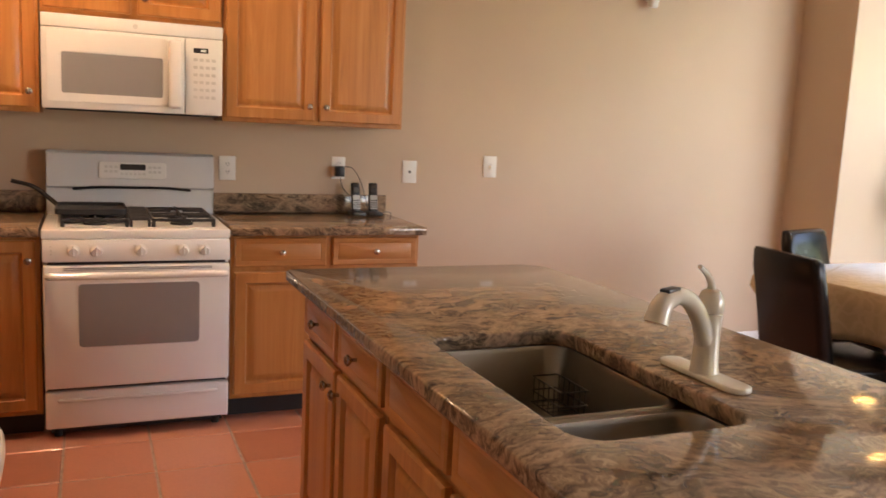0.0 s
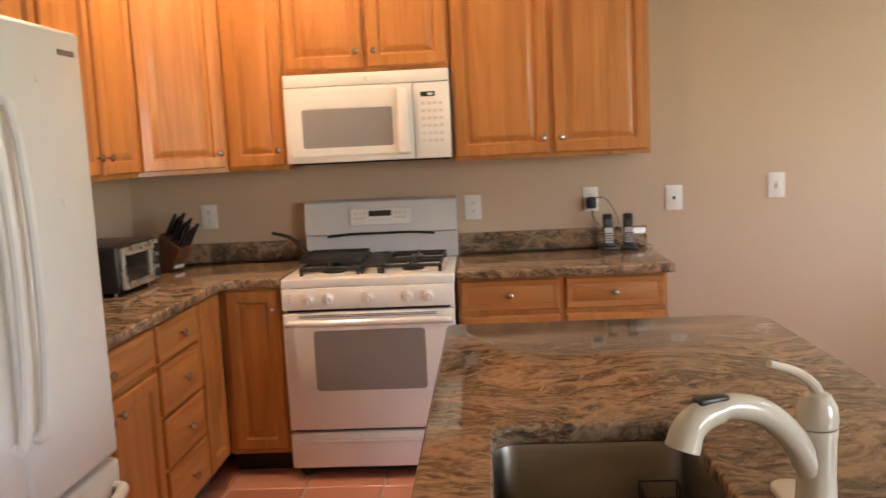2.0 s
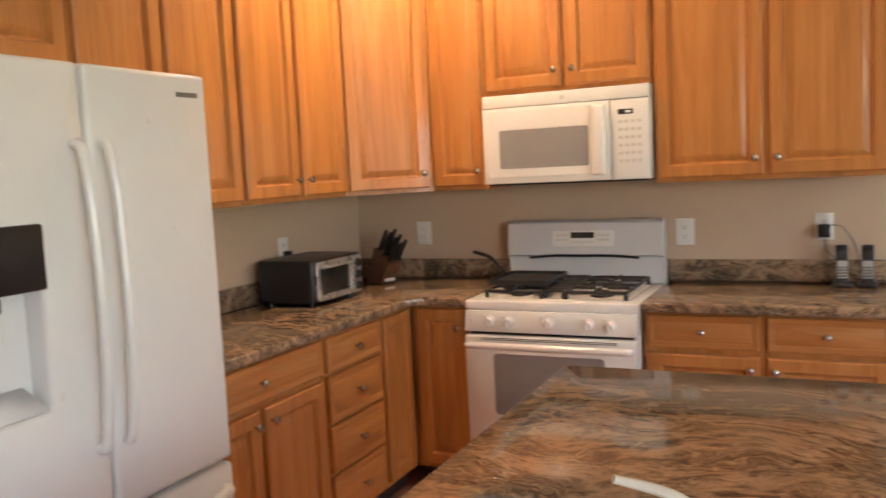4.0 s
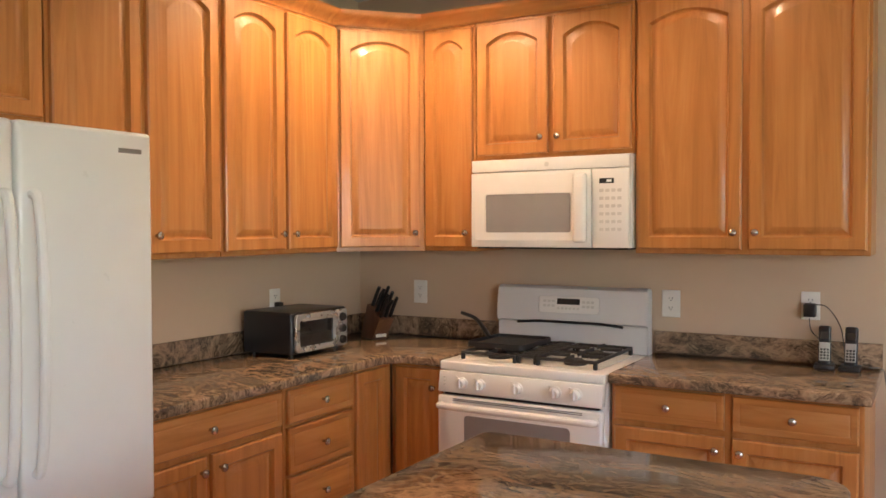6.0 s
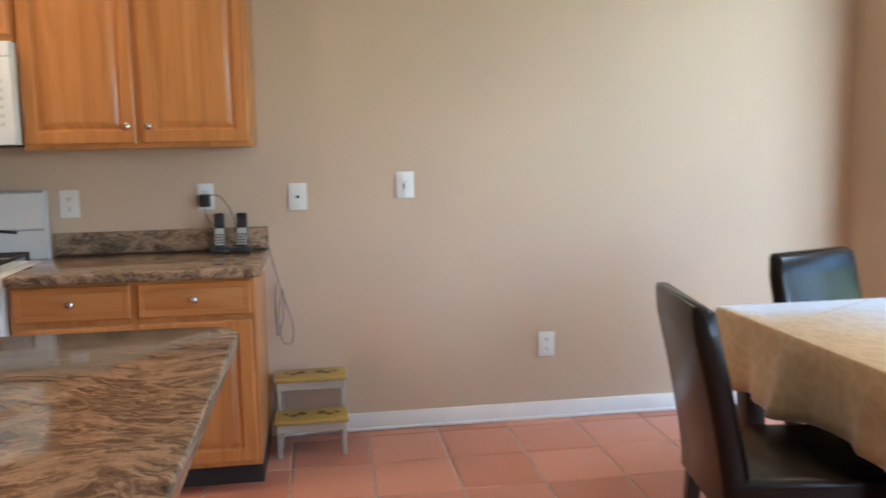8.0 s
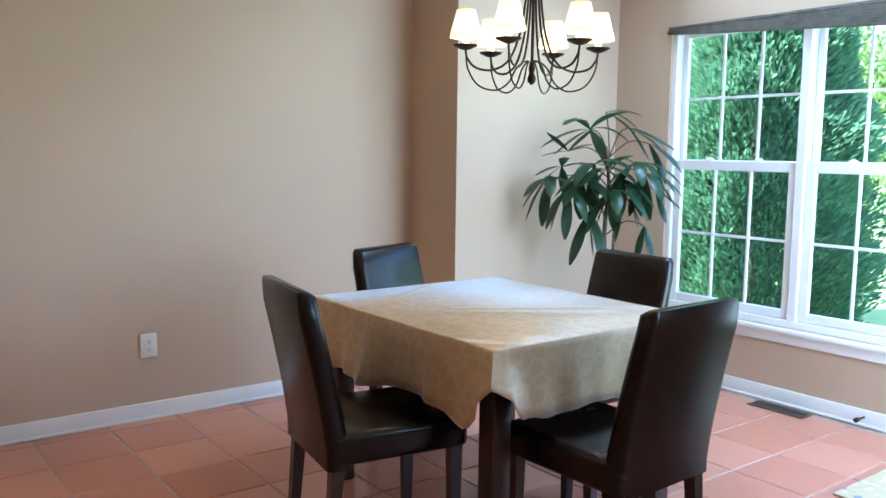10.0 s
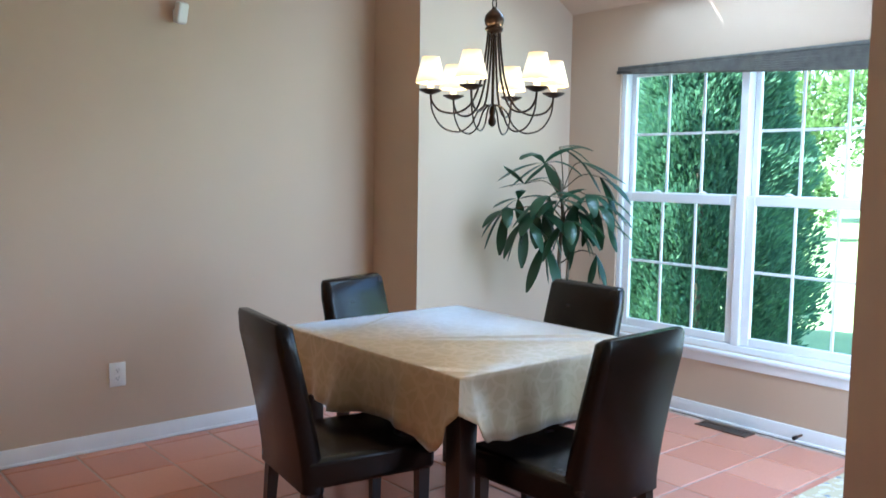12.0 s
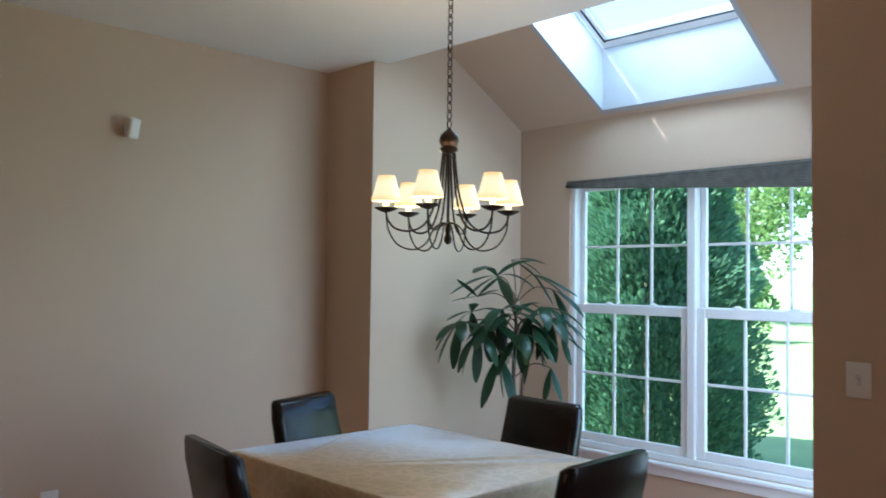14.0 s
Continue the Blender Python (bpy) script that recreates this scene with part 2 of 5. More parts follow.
def round_rect(x0, x1, y0, y1, r, n=5):
    out = []
    for cx, cy, a in ((x1 - r, y1 - r, 0), (x0 + r, y1 - r, 90), (x0 + r, y0 + r, 180), (x1 - r, y0 + r, 270)):
        out += [(cx + r * math.cos(radians(a + 90 * i / n)), cy + r * math.sin(radians(a + 90 * i / n))) for i in range(n + 1)]
    return out


def setting(name, bm, material, label, category, smooth=35):
    return tagged(part(name, bm, material, None, "", None, smooth), label, category, kind="structure")


# ---- the plan ----
XL, XC, XW = -1.315, 4.285, 5.612          # left wall, nook opening, window wall
XE = 4.39                                  # edge of the flat ceiling
YN, YS, YB = -0.45, -3.0, -7.3             # nook's side walls, wall behind
ZC = 2.78                                  # flat ceiling
TH = 0.14


def slope(x):
    return 2.535 + 0.575 * (XW - x)


def wall_with_hole(x0, x1, y0, y1, z0, z1, hole, axis):
    """A thick wall with one opening (a0, a1, b0, b1) along the axis and up."""
    a0, a1, b0, b1 = hole
    bm = bmesh.new()
    if axis == "y":
        for p in ((y0, a0, z0, z1), (a1, y1, z0, z1), (a0, a1, z0, b0), (a0, a1, b1, z1)):
            if p[1] - p[0] > 1e-4 and p[3] - p[2] > 1e-4:
                box(x0, x1, p[0], p[1], p[2], p[3], bm=bm)
    else:
        for p in ((x0, a0, z0, z1), (a1, x1, z0, z1), (a0, a1, z0, b0), (a0, a1, b1, z1)):
            if p[1] - p[0] > 1e-4 and p[3] - p[2] > 1e-4:
                box(p[0], p[1], y0, y1, p[2], p[3], bm=bm)
    return bm


WALL = "matte warm taupe painted plaster wall"
setting("wall_north", box(XL - TH, XC, 0, TH, -0.1, ZC + 0.05), M_WALL, WALL, "wall")
setting("wall_west", box(XL - TH, XL, YB, 0, -0.1, ZC + 0.05), M_WALL, WALL, "wall")
setting("wall_nook_return", box(XC, XW + TH, YN, TH, -0.1, 3.7), M_WALL, "taupe wall projecting beside the dining nook, lit by the window", "wall")
WIN = (-2.628, -0.876, 0.43, 2.15)
setting("wall_east", wall_with_hole(XW, XW + TH, YS - TH, YN, -0.1, 2.62, WIN, "y"), M_WALL, "taupe window wall of the dining nook", "wall")
# Door opening is out of view, assumed from the floor mat.
setting("wall_nook_south", wall_with_hole(XC + 0.01, XW + TH, YS - TH, YS, -0.1, 3.7, (4.5, 5.4, 0.0, 2.1), "x"), M_WALL, WALL, "wall")
# The opening in this wall is added, out of view, for the side lamp.
setting("wall_post", wall_with_hole(XC, XC + TH, YB, YS, -0.1, ZC + 0.05, (-6.6, -4.4, 0.85, 2.25), "y"), M_WALL, "taupe wall ending in a corner beside the nook", "wall")
setting("wall_south", box(XL - TH, XC + TH, YB - TH, YB, -0.1, ZC + 0.05), M_WALL, WALL, "wall")
setting("wall_nook_gable", box(XE - 0.06, XE, YS, YN, ZC + 0.06, slope(XE) + 0.1), M_WALL, "wall above the flat ceiling edge in the nook", "wall")
setting("ceiling", box(XC, XE, YS, YN, ZC, ZC + 0.06, bm=box(XL - TH, XC, YB - TH, TH, ZC, ZC + 0.06)), M_CEIL, "flat white painted ceiling", "ceiling")

# sloped nook ceiling with the skylight's vertical shaft
SK = (4.72, 5.545, -2.302, -1.182)


def prism(x0, x1, y0, y1, low, high, bm=None):
    """A block whose lower and upper faces follow given heights along x."""
    own = bmesh.new()
    vs = [own.verts.new((x, y, f(x))) for f in (low, high) for x, y in ((x0, y0), (x1, y0), (x1, y1), (x0, y1))]
    for q in ((0, 1, 2, 3), (4, 5, 6, 7), (0, 1, 5, 4), (1, 2, 6, 5), (2, 3, 7, 6), (3, 0, 4, 7)):
        own.faces.new([vs[i] for i in q])
    return join(bm, own)


def over(x):
    return slope(x) + 0.09


bm = bmesh.new()
for q in ((XE - 0.06, SK[0] - 0.03, YS, YN), (SK[1] + 0.03, XW + TH, YS, YN), (SK[0] - 0.03, SK[1] + 0.03, YS, SK[2] - 0.03), (SK[0] - 0.03, SK[1] + 0.03, SK[3] + 0.03, YN)):
    prism(*q, slope, over, bm)
setting("ceiling_nook", bm, M_WALL, "sloped painted ceiling of the dining nook", "ceiling")
M_SHAFT = plain("flat white drywall paint", (0.45, 0.46, 0.47), 0.8, vary=0.04, bump=0.1)
skylight = thing("skylight", "white skylight with a deep painted shaft in the sloped ceiling", "skylight", kind="structure")
for q in ((SK[0] - 0.03, SK[0], SK[2] - 0.03, SK[3] + 0.03), (SK[1], SK[1] + 0.03, SK[2] - 0.03, SK[3] + 0.03), (SK[0], SK[1], SK[2] - 0.03, SK[2]), (SK[0], SK[1], SK[3], SK[3] + 0.03)):
    part("shaft_panel", prism(*q, lambda x: slope(x) - 0.001, lambda x: slope(x) + 0.39), M_SHAFT, skylight)
for q in ((SK[0] - 0.03, SK[0] + 0.05, SK[2], SK[3]), (SK[1] - 0.05, SK[1] + 0.03, SK[2], SK[3]), (SK[0] + 0.05, SK[1] - 0.05, SK[2], SK[2] + 0.06), (SK[0] + 0.05, SK[1] - 0.05, SK[3] - 0.075, SK[3])):
    part("frame_rail", prism(*q, lambda x: slope(x) + 0.395, lambda x: slope(x) + 0.44), M_TRIM, skylight)

for q in ((SK[0] + 0.05, SK[1] - 0.04, SK[3] - 0.047, SK[3] - 0.037), (SK[0] + 0.05, SK[1] - 0.04, SK[2] + 0.03, SK[2] + 0.036), (SK[1] - 0.052, SK[1] - 0.046, SK[2] + 0.05, SK[3] - 0.05)):
    part("seal", prism(*q, lambda x: slope(x) + 0.387, lambda x: slope(x) + 0.394), M_BLACK, skylight, "dark rubber seal")


def glass_material(name, tint=(0.93, 0.97, 0.95)):
    k = Nodes(name, 0.0)
    k.b.inputs["Base Color"].default_value = (*tint, 1)
    k.b.inputs["Transmission Weight"].default_value = 1.0
    k.b.inputs["IOR"].default_value = 1.02
    return k.m


M_GLASS = glass_material("clear window glass")
pane = part("pane", prism(SK[0] + 0.04, SK[1] - 0.04, SK[2] + 0.04, SK[3] - 0.04, lambda x: slope(x) + 0.415, lambda x: slope(x) + 0.421), M_GLASS, skylight)

# skirting boards
bm = bmesh.new()


def skirting(x0, x1, y0, y1, bm):
    box(x0, x1, y0, y1, 0, 0.088, 0.004, 2, bm)


skirting(1.35, XC, -0.013, -0.001, bm)
skirting(XC - 0.013, XC - 0.001, YN, -0.014, bm)
skirting(XC, XW, YN - 0.013, YN - 0.001, bm)
skirting(XW - 0.013, XW - 0.001, YS, YN - 0.014, bm)
skirting(XC - 0.013, XC - 0.001, YB, YS, bm)
for x0, x1, y0, y1 in ((1.35, XC, -0.024, -0.0135), (XW - 0.024, XW - 0.0135, YS, YN - 0.03)):
    box(x0, x1, y0, y1, 0, 0.017, 0.005, 2, bm)
setting("baseboard", bm, M_TRIM, "white painted wooden baseboard along the walls", "baseboard")

# ---- window ----
wy0, wy1, wz0, wz1 = WIN
win = thing("window_1", "white double-hung twin window with white muntins", "window", kind="structure")
bm = bmesh.new()
for y0, y1 in ((wy0, wy0 + 0.034), (wy1 - 0.034, wy1)):
    box(XW + 0.015, XW + TH - 0.01, y0, y1, wz0, wz1, 0.004, 1, bm)
box(XW + 0.015, XW + TH - 0.01, wy0 + 0.034, wy1 - 0.034, wz1 - 0.03, wz1, 0.004, 1, bm)
box(XW + 0.015, XW + TH - 0.01, wy0 + 0.034, wy1 - 0.034, wz0, wz0 + 0.04, 0.004, 1, bm)
ym = (wy0 + wy1) / 2
box(XW + 0.012, XW + TH - 0.01, ym - 0.026, ym + 0.026, wz0 + 0.04, wz1 - 0.03, 0.004, 1, bm)
part("window_frame", bm, M_TRIM, win)
bm = box(XW - 0.045, XW + 0.02, wy0 - 0.06, wy1 + 0.06, wz0 - 0.025, wz0 - 0.001, 0.006)
box(XW - 0.016, XW - 0.001, wy0 - 0.04, wy1 + 0.04, wz0 - 0.085, wz0 - 0.026, 0.004, 2, bm)
part("window_sill", bm, M_TRIM, win)
zr = 1.32
for y0, y1 in ((wy0 + 0.036, ym - 0.028), (ym + 0.028, wy1 - 0.036)):
    for lower in (True, False):
        z0, z1 = (wz0 + 0.042, zr + 0.025) if lower else (zr - 0.005, wz1 - 0.032)
        x0 = XW + 0.035 if lower else XW + 0.075
        s = 0.05 if lower else 0.034
        top = 0.058 if lower else 0.035
        bm = bmesh.new()
        box(x0, x0 + 0.03, y0, y0 + s, z0, z1, 0.004, 1, bm)
        box(x0, x0 + 0.03, y1 - s, y1, z0, z1, 0.004, 1, bm)
        box(x0, x0 + 0.03, y0 + s, y1 - s, z0, z0 + s, 0.004, 1, bm)
        box(x0, x0 + 0.03, y0 + s, y1 - s, z1 - top, z1, 0.004, 1, bm)
        sash = part("sash", bm, M_TRIM, win)
        a0, a1, b0, b1 = y0 + s, y1 - s, z0 + s, z1 - top
        for i in (1, 2):
            y = a0 + (a1 - a0) * i / 3
            part("muntin", box(x0 + 0.008, x0 + 0.022, y - 0.008, y + 0.008, b0, b1, 0.002, 1), M_TRIM, sash)
        zc = (b0 + b1) / 2
        part("muntin", box(x0 + 0.009, x0 + 0.021, a0, a1, zc - 0.008, zc + 0.008, 0.002, 1), M_TRIM, sash)
        p = part("pane", box(x0 + 0.013, x0 + 0.017, a0, a1, b0, b1), M_GLASS, sash)
        p.visible_shadow = False
        if lower:
            for f in (0.3, 0.7):
                y = y0 + (y1 - y0) * f
                part("latch", lathe([(0.022, 0), (0.024, 0.006), (0.016, 0.012), (0.008, 0.018)], 12, Matrix.Translation((x0 + 0.015, y, z1)) @ Matrix.Diagonal((0.6, 1.3, 1, 1))), M_TRIM, sash)
M_SHADE = plain("grey pleated shade fabric", (0.13, 0.12, 0.1), 0.8, vary=0.25, scale=20, bump=0.3)
blind = thing("window_shade", "folded grey pleated shade raised at the window top", "blind", kind="thing")
part("headrail", box(XW - 0.022, XW + 0.014, wy0 + 0.0, wy1 + 0.012, 2.127, 2.149, 0.004), M_SHADE, blind)
bm = bmesh.new()
for i in range(14):
    sag = box(XW - 0.03 + 0.004 * (i % 2), XW + 0.01 - 0.004 * (i % 2), wy0, wy1 + 0.015, -0.004, 0.004, 0.002, 1)
    for v in sag.verts:
        v.co.z += 2.121 - i * 0.001 - (wy1 - v.co.y) * 0.0049 * (i + 0.4)
    join(bm, sag)
part("pleats", bm, M_SHADE, blind)

# ---- cabinet pieces ----
def ring(w, h, d, arch, n=12):
    """A door outline inset by d, its top edge rising to an arch."""
    out = [(d, d), (w - d, d)]
    for i in range(n + 1):
        t = 1 - 2 * i / n
        x = w / 2 + (w / 2 - d) * t
        rise = 0.0
        if arch:
            rise = -arch * t * t
        out.append((x, h - d + rise))
    return out


def raised_panel(w, h, arch=0.0, stile=0.058, flat=False):
    """A framed door with a raised centre panel: x across, z up, its face towards -y."""
    bm = bmesh.new()
    if flat:
        rows = [(0, 0, 0), (0, -0.015, 0), (0.005, -0.02, 0)]
        rows += [(0.022, -0.02, 0), (0.028, -0.0175, 0), (0.034, -0.02, 0)] if flat == "groove" else []
    else:
        rows = [(0, 0, 0), (0, -0.016, 0), (0.006, -0.021, 0), (stile - 0.008, -0.021, arch), (stile, -0.006, arch),
                (stile + 0.007, -0.005, arch), (stile + 0.032, -0.018, arch), (stile + 0.036, -0.018, arch)]
    rings = [[bm.verts.new((x, y, z)) for x, z in ring(w, h, d, a)] for d, y, a in rows]
    for a, b in zip(rings, rings[1:]):
        for i in range(len(a)):
            j = (i + 1) % len(a)
            bm.faces.new((a[i], a[j], b[j], b[i]))
    bm.faces.new(rings[0][::-1])
    bm.faces.new(rings[-1])
    return bm


KNOB = mesh_of("knob", lathe([(0.006, 0), (0.0055, 0.012), (0.009, 0.016), (0.0155, 0.022), (0.0145, 0.028), (0.008, 0.032), (0.001, 0.033)], 14, pose(0, 0, 0, 90)), M_NICKEL, 40)


def front(cab, name, x, z, w, h, y, knob, arch=0.0, kind="panel"):
    """A door or drawer front with its knob on a cabinet."""
    bm = raised_panel(w, h, arch) if kind == "panel" else raised_panel(w, h, 0, flat="groove")
    d = part(name, bm, M_OAK if kind == "panel" else M_OAKH, cab, "", Matrix.Translation((x, y, z)), 30)
    if knob:
        k = new("knob", KNOB)
        k.parent = d
        k.location = (knob[0], -0.02, knob[1])
        tagged(k, "round brushed nickel knob")
    return d


CAB_UP = "honey maple wall cabinet with raised arched panel doors"
CAB_LO = "honey maple base cabinet with raised panels and black toe kick"


def wall_cabinet(at, rz, w, z0, z1, doors, depth=0.31, arch=0.045, knob_side="pair", label=CAB_UP):
    """x runs along the wall, the face looks to -y and the back lies on y = 0."""
    cab = thing("wall_cabinet", label, "cabinet", at, rz, "wall cabinets")
    part("body", box(0.0015, w - 0.0015, -depth, -0.001, z0, z1, 0.002, 1), M_OAK, cab)
    n = doors
    gap, edge = 0.028, 0.014
    dw = (w - 2 * edge - (n - 1) * gap) / n
    for i in range(n):
        right_knob = (knob_side == "pair" and i % 2 == 0 and n > 1) or knob_side == "right"
        kx = dw - 0.028 if right_knob else 0.028
        front(cab, "door", edge + i * (dw + gap), z0 + 0.02, dw, z1 - z0 - 0.05, -depth - 0.001, (kx, 0.07), arch)
    return cab


def base_cabinet(at, rz, w, fronts, depth=0.6, label=CAB_LO):
    """fronts: (name, x, z, w, h, knob) each."""
    cab = thing("base_cabinet", label, "cabinet", at, rz, "base cabinets")
    part("body", box(0.0015, w - 0.0015, -depth, -0.002, 0.102, 0.873, 0.002, 1), M_OAK, cab)
    part("toe_kick", box(0.003, w - 0.003, -depth + 0.07, -0.01, 0.0, 0.1), M_TOE, cab)
    for name, x, z, fw, fh, knob in fronts:
        front(cab, name, x, z, fw, fh, -depth - 0.001, knob, 0, "panel" if name == "door" else "drawer")
    return cab


ZU, ZT, ZD = 1.385, 2.49, 0.73             # wall cabinets from, to; drawers from
# along the range wall
wall_cabinet((0.392, 0, 0), 0, 0.915, ZU, ZT, 2)
wall_cabinet((-0.39, 0, 0), 0, 0.78, 1.822, ZT, 2)
wall_cabinet((-0.685, 0, 0), 0, 0.293, ZU, ZT, 1, knob_side="right")
# corner cabinet with a slanting face
corner = thing("corner_wall_cabinet", "honey maple corner wall cabinet with slanting arched door", "cabinet", group="wall cabinets")
bm = slab([(XL + 0.002, -0.002), (-0.688, -0.002), (-0.688, -0.311), (-1.003, -0.628), (XL + 0.002, -0.628)], ZU, ZT)
part("body", bm, M_OAK, corner)
cw = math.hypot(0.315, 0.317)
d = part("door", raised_panel(cw - 0.05, ZT - ZU - 0.05, 0.045), M_OAK, corner, "", Matrix.Translation((-1.003, -0.628, 0)) @ pose(0, 0, 0, 0, 0, 45.2) @ Matrix.Translation((0.025, -0.002, ZU + 0.02)), 30)
k = new("knob", KNOB)
k.parent = d
k.location = (cw - 0.05 - 0.03, -0.02, 0.07)
# along the left wall, seen from the room facing +x: local x runs to +y
wall_cabinet((XL, -1.395, 0), 90, 0.765, ZU, ZT, 2, depth=0.325)
wall_cabinet((XL, -2.165, 0), 90, 0.768, ZU, ZT, 2, depth=0.325)
wall_cabinet((XL, -3.11, 0), 90, 0.942, 1.84, ZT, 2, depth=0.325, label="honey maple wall cabinet above the refrigerator")

# crown moulding along the wall cabinets
def crown(points):
    prof = [(0.0, 0.0), (0.008, 0.0), (0.012, 0.014), (0.03, 0.03), (0.044, 0.042), (0.05, 0.058), (0.05, 0.07), (0.0, 0.07)]
    own = bmesh.new()
    rows = []
    for i, p in enumerate(points):
        p = Vector(p)
        a = (p - Vector(points[i - 1])).normalized() if i else None
        b = (Vector(points[i + 1]) - p).normalized() if i < len(points) - 1 else None
        na = Vector((a.y, -a.x)) if a else Vector((b.y, -b.x))
        nb = Vector((b.y, -b.x)) if b else na
        m = (na + nb).normalized()
        m = m / m.dot(na)
        rows.append([own.verts.new((p.x + m.x * o, p.y + m.y * o, 2.478 + u)) for o, u in prof])
    for r, s in zip(rows, rows[1:]):
        for j in range(len(prof)):
            own.faces.new((r[j], r[(j + 1) % len(prof)], s[(j + 1) % len(prof)], s[j]))
    own.faces.new(rows[0])
    own.faces.new(rows[-1][::-1])
    return own


tagged(part("cabinet_crown", crown([(-0.988, -3.11), (-0.988, -0.63), (-0.69, -0.313), (1.308, -0.313), (1.308, -0.004)]), M_OAKH), "honey maple crown moulding above the wall cabinets", "moulding", kind="structure")

# base cabinets
def pair(w, n=2):
    e, g = 0.018, 0.03
    dw = (w - 2 * e - (n - 1) * g) / n
    out = []
    for i in range(n):
        x = e + i * (dw + g)
        out.append(("drawer", x, ZD, dw, 0.135, (dw / 2, 0.0675)))
        out.append(("door", x, 0.125, dw, 0.58, (dw - 0.03 if i % 2 == 0 else 0.03, 0.53)))
    return out


base_cabinet((0.392, 0, 0), 0, 0.918, pair(0.918), depth=0.62)
base_cabinet((-0.68, 0, 0), 0, 0.292, [("door", 0.03, 0.125, 0.245, 0.735, (0.215, 0.65))], depth=0.62, label="narrow honey maple corner base cabinet beside the range")
base_cabinet((XL, -0.925, 0), 90, 0.303, [("door", 0.012, 0.125, 0.24, 0.735, None)], depth=0.63, label="honey maple corner base cabinet with blind door")
z = 0.125
stack = []
for hh in (0.185, 0.185, 0.185, 0.135):
    stack.append(("drawer", 0.018, z, 0.415, hh, (0.2075, hh / 2)))
    z += hh + 0.0155
base_cabinet((XL, -1.378, 0), 90, 0.45, stack, depth=0.63, label="honey maple base cabinet with four drawers")
base_cabinet((XL, -2.17, 0), 90, 0.789, [("drawer", 0.018, ZD, 0.753, 0.135, (0.375, 0.0675)), ("door", 0.018, 0.125, 0.362, 0.58, (0.332, 0.53)), ("door", 0.409, 0.125, 0.362, 0.58, (0.03, 0.53))], depth=0.63)

# counters
CT0, CT1 = 0.876, 0.915
bm = slab([(XL + 0.002, -0.002), (-0.392, -0.002), (-0.392, -0.665), (-0.585, -0.665), (-0.648, -0.735), (-0.655, -2.172), (XL + 0.002, -2.172)], CT0, CT1, bevel=0.008)
counter = tagged(part("countertop", bm, M_GRANITE), "polished brown swirled granite countertop in an L", "countertop")
part("backsplash", box(XL + 0.024, -0.392, -0.023, -0.003, CT1 + 0.001, 1.015, 0.003), M_GRANITE, counter)
part("backsplash", box(XL + 0.003, XL + 0.023, -2.172, -0.003, CT1 + 0.001, 1.015, 0.003), M_GRANITE, counter)
counter = tagged(part("countertop", box(0.392, 1.335, -0.665, -0.002, CT0, CT1, 0.008, 3), M_GRANITE), "polished brown swirled granite countertop beside the range", "countertop")
part("backsplash", box(0.392, 1.335, -0.023, -0.003, CT1 + 0.001, 1.015, 0.003), M_GRANITE, counter)

# ---- island ----
IX0, IX1, IY0, IY1 = 0.4, 1.358, -3.72, -1.735
HOLE = round_rect(0.532, 0.898, -3.36, -2.68, 0.06)
outline = [(IX0, IY0), (IX1, IY0)] + [(IX1 - 0.1 + 0.1 * math.cos(a), IY1 - 0.1 + 0.1 * math.sin(a)) for a in [radians(v) for v in range(0, 91, 10)]] + [(IX0 + 0.02, IY1), (IX0, IY1 - 0.02)]
tagged(part("island_countertop", slab(outline, CT0, CT1, [HOLE], 0.008), M_GRANITE), "polished brown swirled granite island top with sink cutout", "countertop")
# units along the island's working side, facing -x: local x runs to -y
X = IX0 + 0.06


def island_unit(y, w, fronts):
    return base_cabinet((X + 0.6, y, 0), -90, w, fronts, depth=0.6)


def hollow(cab, w):
    """Replaces a sink unit's solid body by an open box."""
    for c in list(cab.children):
        if c.name.startswith("body"):
            bpy.data.objects.remove(c)
    b = box(0.0015, 0.02, -0.6, -0.002, 0.102, 0.873)
    box(w - 0.02, w - 0.0015, -0.6, -0.002, 0.102, 0.873, bm=b)
    box(0.02, w - 0.02, -0.6, -0.58, 0.102, 0.873, bm=b)
    box(0.02, w - 0.02, -0.02, -0.002, 0.102, 0.873, bm=b)
    box(0.02, w - 0.02, -0.58, -0.02, 0.102, 0.12, bm=b)
    part("body", b, M_OAK, cab)


island_unit(-1.84, 0.80, [("drawer", 0.02, ZD, 0.365, 0.135, (0.18, 0.0675)), ("door", 0.02, 0.125, 0.365, 0.58, (0.335, 0.53)),
                           ("drawer", 0.415, ZD, 0.365, 0.135, (0.18, 0.0675)), ("door", 0.415, 0.125, 0.365, 0.58, (0.03, 0.53))])
hollow(island_unit(-2.642, 0.8, [("drawer", 0.02, ZD, 0.365, 0.135, None), ("drawer", 0.415, ZD, 0.365, 0.135, None), ("door", 0.02, 0.125, 0.365, 0.58, (0.335, 0.53)), ("door", 0.415, 0.125, 0.365, 0.58, (0.03, 0.53))]), 0.8)
island_unit(-3.444, 0.24, [("door", 0.015, 0.125, 0.21, 0.73, (0.03, 0.64))])
back = tagged(part("island_back_panel", box(X + 0.602, X + 0.622, -3.685, -1.84, 0.0, 0.873, 0.002), M_OAK), "honey maple panel closing the island's dining side", "panel", kind="structure")

# ---- sink and faucet ----
sink = thing("sink", "undermount stainless steel double bowl sink", "sink")


